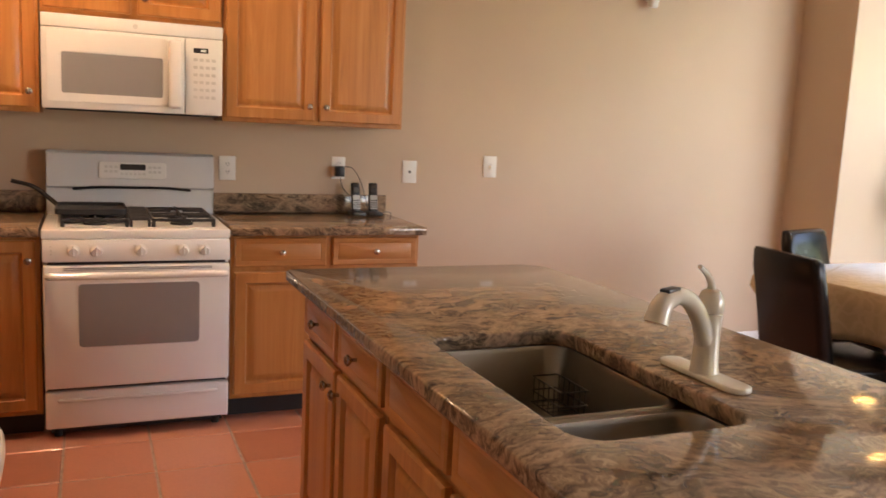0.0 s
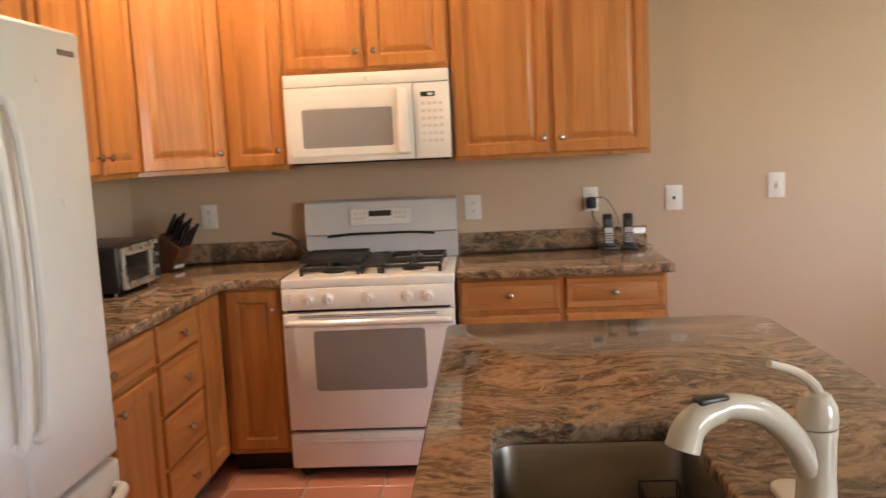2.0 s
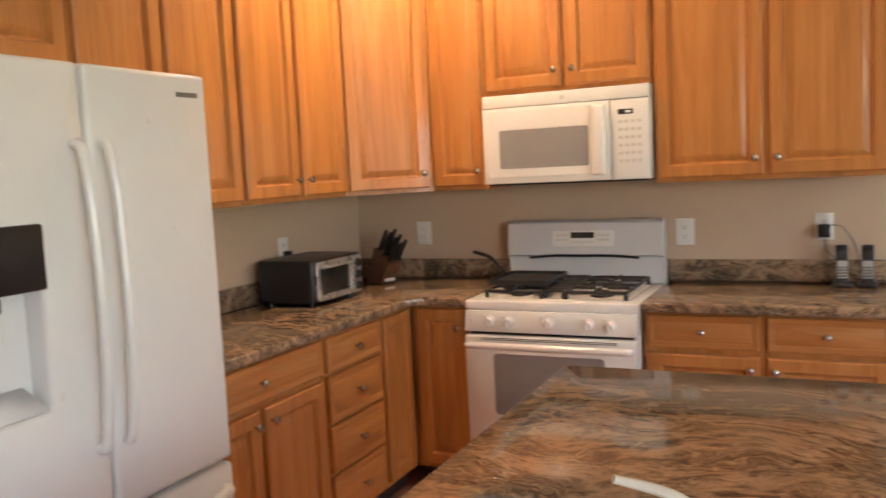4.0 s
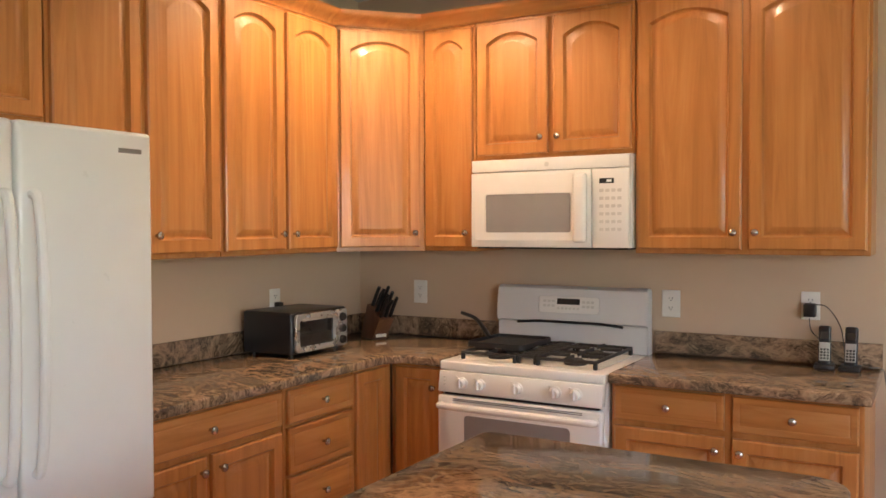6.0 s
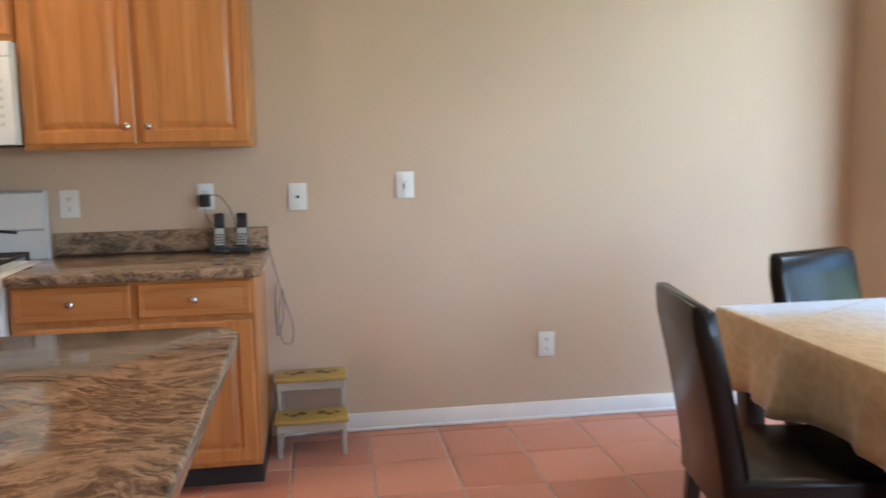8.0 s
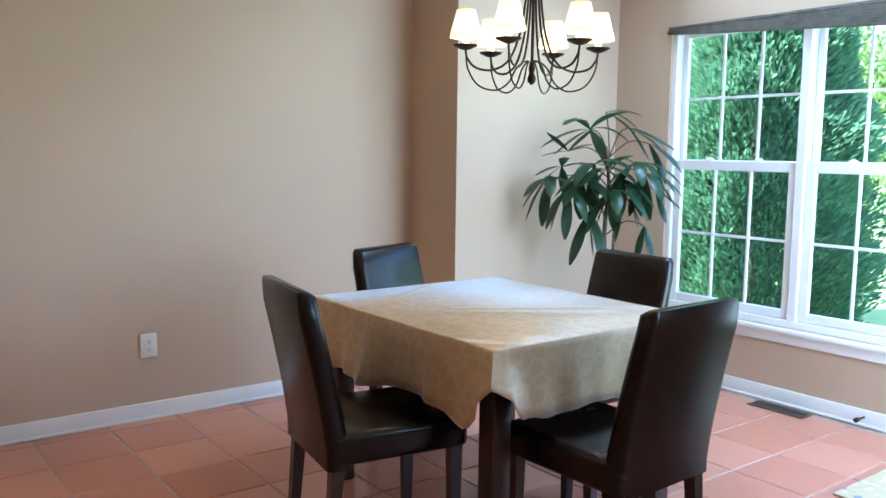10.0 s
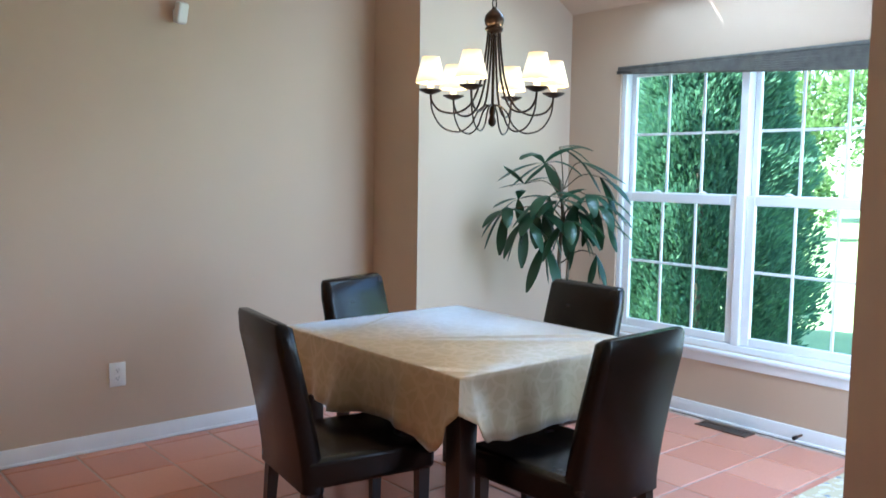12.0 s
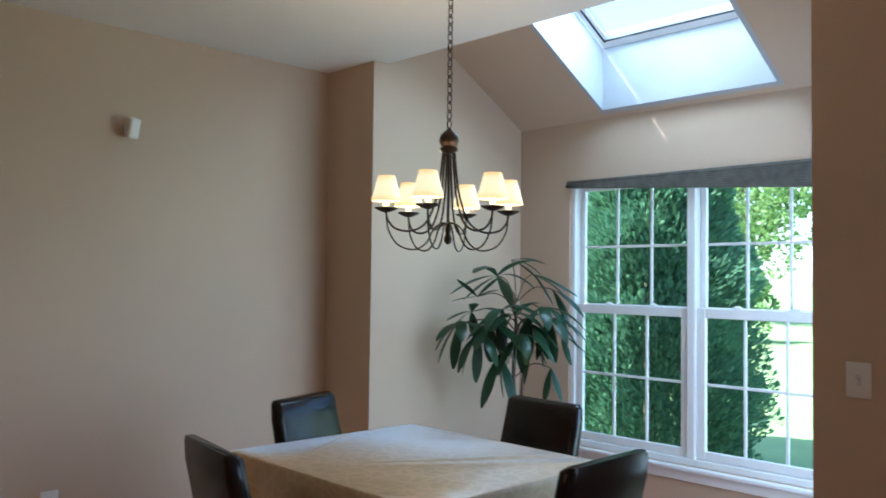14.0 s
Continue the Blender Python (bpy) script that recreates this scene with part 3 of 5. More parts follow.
def bowl(x0, x1, y0, y1, z0, z1, r):
    """An open basin with a rim, rounded corners and sloping walls."""
    bm = bmesh.new()
    rows = []
    for grow, z in ((0.018, z1), (0.0, z1), (-0.004, z1 - 0.01), (-0.012, z0 + 0.03), (-0.022, z0 + 0.008), (-0.045, z0), (-0.14, z0 - 0.002)):
        g = max(grow, -(min(x1 - x0, y1 - y0) / 2 - 0.01))
        rows.append([bm.verts.new((x, y, z)) for x, y in round_rect(x0 - g, x1 + g, y0 - g, y1 + g, max(0.008, r + g), 6)])
    for a, b in zip(rows, rows[1:]):
        for i in range(len(a)):
            bm.faces.new((a[i], a[(i + 1) % len(a)], b[(i + 1) % len(b)], b[i]))
    bm.faces.new(rows[-1])
    return bm


for y0, y1, z0 in ((-3.14, -2.668, 0.69), (-3.366, -3.176, 0.72)):
    b = part("bowl", bowl(0.526, 0.904, y0, y1, z0, 0.872, 0.055), M_STEEL, sink)
    b.modifiers.new("thickness", "SOLIDIFY").thickness = -0.0015
    part("drain", lathe([(0.045, 0), (0.045, 0.004), (0.034, 0.003), (0.03, 0.001), (0.001, 0.001)], 20, Matrix.Translation((0.715, (y0 + y1) / 2, z0 - 0.002))), M_NICKEL, b)
caddy = thing("sink_caddy", "black wire sink caddy hung inside the sink bowl", "caddy", (0.845, -2.78, 0.0))
for z in (0.745, 0.775, 0.81):
    part("wire", tube([(-0.04, -0.07, z), (0.03, -0.07, z), (0.03, 0.07, z), (-0.04, 0.07, z), (-0.04, -0.07, z)], 0.002, 6), M_BLACK, caddy)
for i in range(6):
    y = -0.06 + i * 0.024
    part("wire", tube([(-0.04, y, 0.81), (-0.04, y, 0.745), (0.03, y, 0.745), (0.03, y, 0.81)], 0.0016, 6), M_BLACK, caddy)
M_SPONGE = plain("yellow sponge", (0.5, 0.36, 0.05), 0.9, vary=0.25, scale=60, bump=0.6, bscale=250)
tagged(part("sponge", box(0.6, 0.7, -3.11, -3.04, 0.7, 0.725, 0.008, 2), M_SPONGE), "yellow kitchen sponge lying in the sink", "sponge")

M_BISCUIT = plain("glossy off-white faucet finish", (0.62, 0.58, 0.48), 0.16, 0, 0.5, vary=0.03)
faucet = thing("faucet", "off-white single lever pull-out kitchen faucet", "faucet", (0.98, -3.112, 0.915))
part("base_plate", slab(round_rect(-0.03, 0.03, -0.125, 0.125, 0.029, 8), 0.0005, 0.013, (), 0.004), M_BISCUIT, faucet)
AIM = pose(0, 0, 0, 0, 0, 24)
part("body", lathe([(0.031, 0.012), (0.028, 0.03), (0.026, 0.07), (0.0265, 0.12), (0.028, 0.135), (0.0275, 0.138)], 20), M_BISCUIT, faucet)
part("cap", lathe([(0.0275, 0.14), (0.0285, 0.15), (0.0265, 0.168), (0.018, 0.184), (0.006, 0.19), (0.001, 0.19)], 20), M_BISCUIT, faucet)
part("lever", join(None, tube(arc([(0.004, 0.0, 0.178), (-0.01, -0.002, 0.2), (-0.045, -0.008, 0.224), (-0.1, -0.018, 0.245)], 5), 0.0095, 10, None, 0.005), AIM), M_BISCUIT, faucet)
spout = part("spout", join(None, tube(arc([(-0.010, 0, 0.08), (-0.047, 0.0, 0.135), (-0.095, 0.0, 0.174), (-0.145, 0.0, 0.19), (-0.18, 0.0, 0.187)], 6), 0.02, 14, None, 0.0165), AIM), M_BISCUIT, faucet)
part("spray_head", join(None, tube(arc([(-0.165, 0.0, 0.189), (-0.192, 0.0, 0.184), (-0.213, 0.0, 0.17), (-0.223, 0.0, 0.146)], 5), 0.0185, 14, None, 0.0235), AIM), M_BISCUIT, faucet)
part("spray_button", join(None, box(-0.2, -0.155, -0.011, 0.011, 0.2, 0.2085, 0.003, 2), AIM), M_BLACK, faucet)

# ---- gas range ----
stove = thing("gas_range", "white freestanding gas range with grey oven window", "stove", (0, 0, 0))
part("body", box(-0.378, 0.378, -0.655, -0.03, 0.045, 0.868, 0.004), M_ENAMEL, stove)
bm = box(-0.384, 0.384, -0.675, -0.09, 0.868, 0.909, 0.008, 3)
part("cooktop", bm, M_ENAMEL, stove)
M_ENAMEL_IN = plain("white enamel well", (0.74, 0.72, 0.68), 0.3, vary=0.03)
part("cooktop_well", slab(round_rect(-0.33, 0.33, -0.61, -0.14, 0.03), 0.9095, 0.912), M_ENAMEL_IN, stove)
bm = box(-0.38, 0.38, -0.7, -0.656, 0.775, 0.867, 0.006, 2)
for v in bm.verts:
    if v.co.z > 0.82:
        v.co.y += 0.014
panel = part("control_panel", bm, M_ENAMEL, stove)
for x in (-0.26, -0.172, 0.005, 0.178, 0.268):
    bm = lathe([(0.027, 0), (0.027, 0.006), (0.022, 0.009), (0.02, 0.024), (0.018, 0.028), (0.001, 0.028)], 20, Matrix.Translation((x, -0.692, 0.822)) @ pose(0, 0, 0, 98))
    box(x - 0.004, x + 0.004, -0.728, -0.716, 0.803, 0.845, 0.002, 1, bm)
    part("control_knob", bm, M_ENAMEL, panel)
M_GREY = plain("light grey print", (0.6, 0.59, 0.56), 0.5)
for x, z in ((-0.345, 0.842), (-0.345, 0.826), (-0.345, 0.81)):
    part("indicator", box(x - 0.004, x + 0.004, -0.701, -0.694, z - 0.003, z + 0.003), M_GREY, panel)
for x in (-0.26, -0.172, 0.005, 0.178, 0.268):
    part("mark", box(x - 0.03, x - 0.022, -0.6965, -0.69, 0.842, 0.847), M_GREY, panel)
part("door_slot", box(-0.36, 0.36, -0.675, -0.656, 0.752, 0.776), M_BLACK, stove)
door = part("oven_door", box(-0.378, 0.378, -0.705, -0.656, 0.232, 0.762, 0.01, 3), M_ENAMEL, stove)
for z in (0.749, 0.742):
    part("vent_line", box(-0.3, 0.3, -0.7065, -0.704, z, z + 0.0025), M_BLACK, door)
part("window", join(None, slab(round_rect(-0.243, 0.247, 0.412, 0.683, 0.018), 0.7055, 0.708), Matrix(((1, 0, 0, 0), (0, 0, -1, 0), (0, 1, 0, 0), (0, 0, 0, 1)))), M_GREYGLASS, door)
bm = tube(arc([(-0.355, -0.705, 0.718), (-0.35, -0.738, 0.722), (-0.3, -0.748, 0.724), (0, -0.752, 0.724), (0.3, -0.748, 0.724), (0.35, -0.738, 0.722), (0.355, -0.705, 0.718)], 5), 0.015, 10)
part("oven_handle", bm, M_ENAMEL, door)
part("gap", box(-0.37, 0.37, -0.665, -0.65, 0.217, 0.233), M_BLACK, stove)
drw = part("storage_drawer", box(-0.378, 0.378, -0.7, -0.656, 0.055, 0.217, 0.01, 3), M_ENAMEL, stove)
part("drawer_lip", box(-0.33, 0.33, -0.712, -0.695, 0.172, 0.188, 0.007, 2), M_ENAMEL, drw)
for x in (-0.33, 0.33):
    for y in (-0.62, -0.1):
        part("foot", lathe([(0.018, 0), (0.018, 0.05)], 10, Matrix.Translation((x, y, 0))), M_BLACK, stove)
part("plinth", box(-0.36, 0.36, -0.62, -0.05, 0.012, 0.046), M_BLACK, stove)
# backguard with console
prof = [(-0.03, 0.868), (-0.03, 1.2), (-0.042, 1.212), (-0.075, 1.212), (-0.095, 1.2), (-0.112, 1.06), (-0.112, 1.045), (-0.085, 1.035), (-0.085, 0.91)]
bm = bmesh.new()
ends = [[bm.verts.new((x, y, z)) for y, z in prof] for x in (-0.384, 0.384)]
for i in range(len(prof)):
    j = (i + 1) % len(prof)
    bm.faces.new((ends[0][i], ends[0][j], ends[1][j], ends[1][i]))
bm.faces.new(ends[0])
bm.faces.new(ends[1][::-1])
bmesh.ops.bevel(bm, geom=[e for e in bm.edges if abs(e.verts[0].co.x - e.verts[1].co.x) < 1e-6], offset=0.005, segments=2, affect="EDGES")
# The dark reflection on the backguard is put into this grey colour.
M_GUARD = plain("enamel greyed by reflection", (0.62, 0.62, 0.62), 0.34, 0, 0.1, vary=0.01)
guard = part("backguard", bm, M_GUARD, stove)
lean = Matrix.Translation((0, -0.105, 1.125)) @ pose(0, 0, 0, 90 - 7)
con = part("console", join(None, slab(round_rect(-0.155, 0.155, -0.04, 0.04, 0.014), 0.0, 0.006, (), 0.002), lean), M_ENAMEL, guard)
part("display", join(None, slab(round_rect(-0.058, 0.058, 0.002, 0.03, 0.003), 0.0065, 0.008), lean), M_BLACK, con)
for sx in (-1, 1):
    for i in range(3):
        for j in range(2):
            x = sx * 0.1 + (i - 1) * 0.022
            part("button", join(None, slab(round_rect(x - 0.008, x + 0.008, -0.012 + j * 0.022, 0.0 + j * 0.022, 0.003), 0.0065, 0.0075), lean), M_GREY, con)
for i in range(6):
    x = -0.05 + i * 0.02
    part("button", join(None, slab(round_rect(x - 0.006, x + 0.006, -0.022, -0.012, 0.002), 0.0065, 0.0075), lean), M_GREY, con)
part("vent_slot", tube(arc([(-0.27, -0.108, 1.032), (-0.15, -0.111, 1.042), (0, -0.111, 1.042), (0.15, -0.111, 1.042), (0.27, -0.108, 1.032)], 5), 0.007, 6), M_BLACK, guard)
# burners and grates
for x in (-0.175, 0.19):
    for y in (-0.5, -0.25):
        part("burner", lathe([(0.05, 0.912), (0.05, 0.92), (0.038, 0.924), (0.036, 0.932), (0.03, 0.936), (0.001, 0.937)], 20, Matrix.Translation((x, y, 0))), M_IRON, stove)
for x in (-0.175, 0.19):
    bm = bmesh.new()
    for y in (-0.61, -0.375, -0.14):
        box(x - 0.135, x + 0.135, y - 0.006, y + 0.006, 0.936, 0.95, 0.003, 1, bm)
    for dx in (-0.13, 0.13):
        box(x + dx - 0.006, x + dx + 0.006, -0.61, -0.14, 0.936, 0.95, 0.003, 1, bm)
    for y in (-0.495, -0.255):
        for a in range(4):
            arm = box(0.025, 0.125, -0.005, 0.005, 0.94, 0.956, 0.003, 1)
            join(bm, arm, Matrix.Translation((x, y, 0)) @ pose(0, 0, 0, 0, 0, 90 * a))
    for dx in (-0.128, 0.128):
        for y in (-0.605, -0.145):
            box(x + dx - 0.008, x + dx + 0.008, y - 0.008, y + 0.008, 0.912, 0.938, 0.002, 1, bm)
    part("grate", bm, M_IRON, stove)
bm = bmesh.new()
for dx in (-0.03, 0.045):
    box(dx - 0.005, dx + 0.005, -0.61, -0.14, 0.936, 0.948, 0.003, 1, bm)
for i in range(9):
    y = -0.6 + i * 0.0565
    box(-0.035, 0.05, y - 0.004, y + 0.004, 0.94, 0.953, 0.002, 1, bm)
for dx in (-0.03, 0.045):
    for y in (-0.6, -0.15):
        box(dx - 0.006, dx + 0.006, y - 0.006, y + 0.006, 0.912, 0.938, 0.002, 1, bm)
part("grate", bm, M_IRON, stove)
pan = thing("griddle_pan", "black flat griddle pan resting on the range grates", "pan", (-0.19, -0.36, 0.957))
part("dish", slab(round_rect(-0.14, 0.14, -0.16, 0.16, 0.025), 0.0, 0.008, (), 0.003, slab(round_rect(-0.145, 0.145, -0.165, 0.165, 0.03), 0.0, 0.022, [round_rect(-0.139, 0.139, -0.159, 0.159, 0.025)])), M_IRON, pan)
part("handle", tube(arc([(-0.138, 0.06, 0.016), (-0.18, 0.085, 0.05), (-0.24, 0.11, 0.095), (-0.33, 0.13, 0.118)], 6), 0.011, 8, None, 0.009), M_BLACK, pan)

# ---- microwave ----
mw = thing("microwave", "white over-the-range microwave with grey door window", "microwave", (0, 0, 0))
part("body", box(-0.384, 0.384, -0.345, -0.002, 1.408, 1.818, 0.004), M_ENAMEL, mw)
part("grille", box(-0.384, 0.384, -0.372, -0.346, 1.758, 1.815, 0.004), M_ENAMEL, mw)
mdoor = part("door", box(-0.384, 0.213, -0.378, -0.346, 1.408, 1.755, 0.006, 2), M_ENAMEL, mw)
flat = Matrix(((1, 0, 0, 0), (0, 0, -1, 0), (0, 1, 0, 0), (0, 0, 0, 1)))


def plate(x0, x1, z0, z1, y, t, r=0.006, bevel=0.0):
    """A plate standing on a wall that faces -y."""
    return join(None, slab(round_rect(x0, x1, z0, z1, r), 0, t, (), bevel), Matrix.Translation((0, y, 0)) @ flat)


frame_in = part("window_frame", join(None, slab(round_rect(-0.36, 0.14, 1.44, 1.74, 0.01), 0, 0.003, [round_rect(-0.305, 0.12, 1.475, 1.655, 0.01)]), Matrix.Translation((0, -0.3785, 0)) @ flat), M_ENAMEL, mdoor)
part("window", plate(-0.303, 0.118, 1.477, 1.653, -0.3785, 0.0015, 0.01), M_GREYGLASS, mdoor)
part("handle", box(0.14, 0.2, -0.416, -0.3785, 1.432, 1.738, 0.014, 3), M_ENAMEL, mdoor)
mpan = part("control_panel", box(0.216, 0.384, -0.376, -0.346, 1.408, 1.755, 0.006, 2), M_ENAMEL, mw)
part("display", plate(0.252, 0.318, 1.69, 1.712, -0.3765, 0.0015, 0.002), M_BLACK, mpan)
M_GREEN = Nodes("green display digits", 0.4)
M_GREEN.b.inputs["Emission Color"].default_value = (0.1, 0.6, 0.3, 1)
M_GREEN.b.inputs["Emission Strength"].default_value = 0.03
part("digits", plate(0.285, 0.308, 1.696, 1.706, -0.3782, 0.0005, 0.001), M_GREEN.m, mpan)
for i in range(4):
    for j in range(6):
        x, z = 0.252 + i * 0.027, 1.652 - j * 0.034
        part("button", plate(x, x + 0.019, z, z + 0.014, -0.3765, 0.001, 0.003), M_GREY, mpan)
part("badge", plate(-0.01, 0.012, 1.774, 1.796, -0.3725, 0.001, 0.01), M_GREY, mw)
part("underside", box(-0.37, 0.37, -0.34, -0.01, 1.4, 1.4075), M_BLACK, mw)

# ---- refrigerator ----
M_BADGE = plain("dark grey badge", (0.32, 0.32, 0.32), 0.35, 0.6)
fr = thing("refrigerator", "white french door refrigerator with black dispenser display", "refrigerator", (0, 0, 0))
FX = -0.445
part("body", box(XL + 0.04, FX - 0.075, -3.1, -2.2, 0.02, 1.765, 0.006), M_FRIDGE, fr)
side = Matrix(((0, 0, 1, 0), (1, 0, 0, 0), (0, 1, 0, 0), (0, 0, 0, 1)))


def fplate(y0, y1, z0, z1, x, t, r, bevel=0.0, holes=()):
    """A plate standing on a wall that faces +x."""
    return join(None, slab(round_rect(y0, y1, z0, z1, r), 0, t, holes, bevel), Matrix.Translation((x, 0, 0)) @ side)


DISP = round_rect(-2.995, -2.765, 1.005, 1.29, 0.02)
ldoor = part("left_door", fplate(-3.1, -2.617, 0.71, 1.775, FX - 0.072, 0.072, 0.012, 0.014, [DISP]), M_FRIDGE, fr)
rdoor = part("right_door", fplate(-2.608, -2.197, 0.71, 1.775, FX - 0.072, 0.072, 0.012, 0.014), M_FRIDGE, fr)
drawer = part("freezer_drawer", fplate(-3.1, -2.197, 0.07, 0.697, FX - 0.072, 0.072, 0.012, 0.014), M_FRIDGE, fr)
bm = box(FX - 0.071, FX - 0.066, -2.999, -2.761, 1.001, 1.294)
part("recess_back", bm, M_FRIDGE, ldoor)
bm = bmesh.new()
q = [bm.verts.new(v) for v in ((FX - 0.006, -2.993, 1.008), (FX - 0.006, -2.767, 1.008), (FX - 0.064, -2.79, 1.06), (FX - 0.064, -2.97, 1.06))]
bm.faces.new(q)
part("drip_tray", bm, M_FRIDGE, ldoor).modifiers.new("thickness", "SOLIDIFY").thickness = 0.004
part("display", box(FX - 0.002, FX + 0.012, -3.0, -2.76, 1.275, 1.418, 0.005), M_BLACK, ldoor)
part("nozzle", box(FX - 0.05, FX - 0.004, -2.95, -2.86, 1.235, 1.275, 0.01), M_BLACK, ldoor)
M_CLEAR = plain("translucent grey paddle", (0.62, 0.65, 0.66), 0.2)
part("paddle", box(FX - 0.05, FX - 0.043, -2.94, -2.87, 1.165, 1.235, 0.003), M_CLEAR, ldoor)
for y, owner in ((-2.65, ldoor), (-2.572, rdoor)):
    part("handle", tube(arc([(FX - 0.004, y, 1.59), (FX + 0.025, y, 1.575), (FX + 0.04, y, 1.45), (FX + 0.047, y, 1.24), (FX + 0.04, y, 1.03), (FX + 0.022, y, 0.895), (FX - 0.004, y, 0.88)], 6), 0.013, 10), M_FRIDGE, owner)
part("handle", tube(arc([(FX - 0.004, -2.24, 0.63), (FX + 0.03, -2.26, 0.632), (FX + 0.055, -2.4, 0.634), (FX + 0.062, -2.65, 0.635), (FX + 0.055, -2.9, 0.634), (FX + 0.03, -3.03, 0.632), (FX - 0.004, -3.05, 0.63)], 6), 0.0155, 10), M_FRIDGE, drawer)
part("badge", box(FX, FX + 0.0015, -2.312, -2.235, 1.713, 1.726), M_BADGE, rdoor)
part("plinth", box(XL + 0.1, FX - 0.09, -3.08, -2.22, 0.0, 0.066), M_BLACK, fr)

# ---- small kitchen things ----
toaster = thing("toaster_oven", "black and silver toaster oven on the counter", "toaster oven", (0, 0, 0))
TX, TY0, TY1 = -0.945, -1.02, -0.615
part("body", box(XL + 0.075, TX, TY0, TY1, 0.93, 1.122, 0.014, 3), M_BLACK, toaster)
M_SILVER = plain("silver plastic trim", (0.55, 0.55, 0.54), 0.28, 0.8)
bm = join(None, slab(round_rect(TY0 + 0.015, TY1 - 0.1, 0.94, 1.112, 0.02), 0, 0.016, [round_rect(TY0 + 0.04, TY1 - 0.118, 0.965, 1.085, 0.012)], 0.003), Matrix.Translation((TX + 0.001, 0, 0)) @ side)
tdoor = part("door_frame", bm, M_SILVER, toaster)
M_DARKGLASS = plain("dark oven glass", (0.02, 0.018, 0.016), 0.06, 0, 0.6)
part("glass", fplate(TY0 + 0.038, TY1 - 0.116, 0.963, 1.087, TX + 0.002, 0.006, 0.012), M_DARKGLASS, tdoor)
part("handle", tube(arc([(TX + 0.016, TY0 + 0.06, 1.085), (TX + 0.04, TY0 + 0.07, 1.09), (TX + 0.04, TY1 - 0.15, 1.09), (TX + 0.016, TY1 - 0.14, 1.085)], 5), 0.007, 8), M_SILVER, tdoor)
tp = part("control_panel", fplate(TY1 - 0.095, TY1 - 0.012, 0.938, 1.112, TX + 0.001, 0.01, 0.015, 0.002), M_SILVER, toaster)
for z in (0.968, 1.022, 1.076):
    part("dial", lathe([(0.02, 0), (0.019, 0.012), (0.016, 0.016), (0.001, 0.016)], 16, Matrix.Translation((TX + 0.011, TY1 - 0.053, z)) @ pose(0, 0, 0, 0, 90)), M_BLACK, tp)
for x in (XL + 0.11, TX - 0.04):
    for y in (TY0 + 0.04, TY1 - 0.04):
        part("foot", lathe([(0.012, 0.9155), (0.012, 0.932)], 10, Matrix.Translation((x, y, 0))), M_BLACK, toaster)
M_BLOCK = wood("knife block wood", (0.1, 0.042, 0.02), (0.15, 0.065, 0.03), (0.2, 0.09, 0.045))
kb = thing("knife_block", "brown wooden knife block full of black-handled knives", "knife block", (-1.03, -0.25, 0.916), 65)
bm = box(-0.055, 0.055, -0.08, 0.08, 0, 0.2, 0.005)
for v in bm.verts:
    v.co *= 0.8
    v.co.y += -0.5 * v.co.z + 0.03
    if v.co.z > 0.1:
        v.co.z += (v.co.y + 0.03) * 0.6
part("block", bm, M_BLOCK, kb)
part("label", box(-0.03, 0.03, -0.0545, -0.05, 0.012, 0.062), M_GREY, kb)
for i in range(3):
    for j in range(3):
        x, y = -0.028 + i * 0.028, -0.1 + j * 0.042
        z = 0.14 + j * 0.026
        part("knife_handle", tube([(x, y, z - 0.015), (x, y - 0.04, z + 0.045), (x, y - 0.07, z + 0.085 - 0.015 * (i % 2))], 0.0105, 8, None, 0.009), M_BLACK, kb)

M_PHONEGREY = plain("silver telephone plastic", (0.45, 0.45, 0.43), 0.35, 0.3)
for x, tilt in ((1.13, 4), (1.225, -3)):
    ph = thing("cordless_phone", "black and silver cordless phone standing in its cradle", "telephone", (x, -0.15, 0.916), tilt, "cordless phones")
    part("cradle", box(-0.04, 0.04, -0.045, 0.045, 0, 0.022, 0.008, 2), M_BLACK, ph)
    m = pose(0, 0.012, 0.012, -12)
    hs = part("handset", join(None, box(-0.024, 0.024, -0.013, 0.013, 0.0, 0.165, 0.01, 3), m), M_BLACK, ph)
    part("face", join(None, box(-0.02, 0.02, -0.0155, -0.0125, 0.02, 0.095, 0.001, 1), m), M_PHONEGREY, hs)
    part("screen", join(None, box(-0.016, 0.016, -0.0155, -0.0125, 0.108, 0.138, 0.001, 1), m), M_DARKGLASS, hs)
    for i in range(3):
        for j in range(4):
            part("key", join(None, box(-0.016 + i * 0.012, -0.008 + i * 0.012, -0.0175, -0.015, 0.026 + j * 0.012, 0.034 + j * 0.012), m), M_BLACK, hs)
M_CORD = plain("black cord", (0.02, 0.02, 0.02), 0.5)
M_CORDG = plain("grey cord", (0.12, 0.11, 0.105), 0.5)
tagged(part("phone_cable", tube(arc([(1.075, -0.045, 1.17), (1.13, -0.05, 1.16), (1.18, -0.05, 1.08), (1.2, -0.09, 0.98), (1.215, -0.1, 0.93)], 6), 0.0022, 6), M_CORD), "thin black phone power cord hanging from the adapter", "cord")
tagged(part("phone_cable", tube(arc([(1.06, -0.05, 1.11), (1.07, -0.06, 1.06), (1.11, -0.06, 1.01), (1.125, -0.1, 0.93)], 6), 0.0022, 6), M_CORD), "thin black phone power cord hanging from the adapter", "cord")
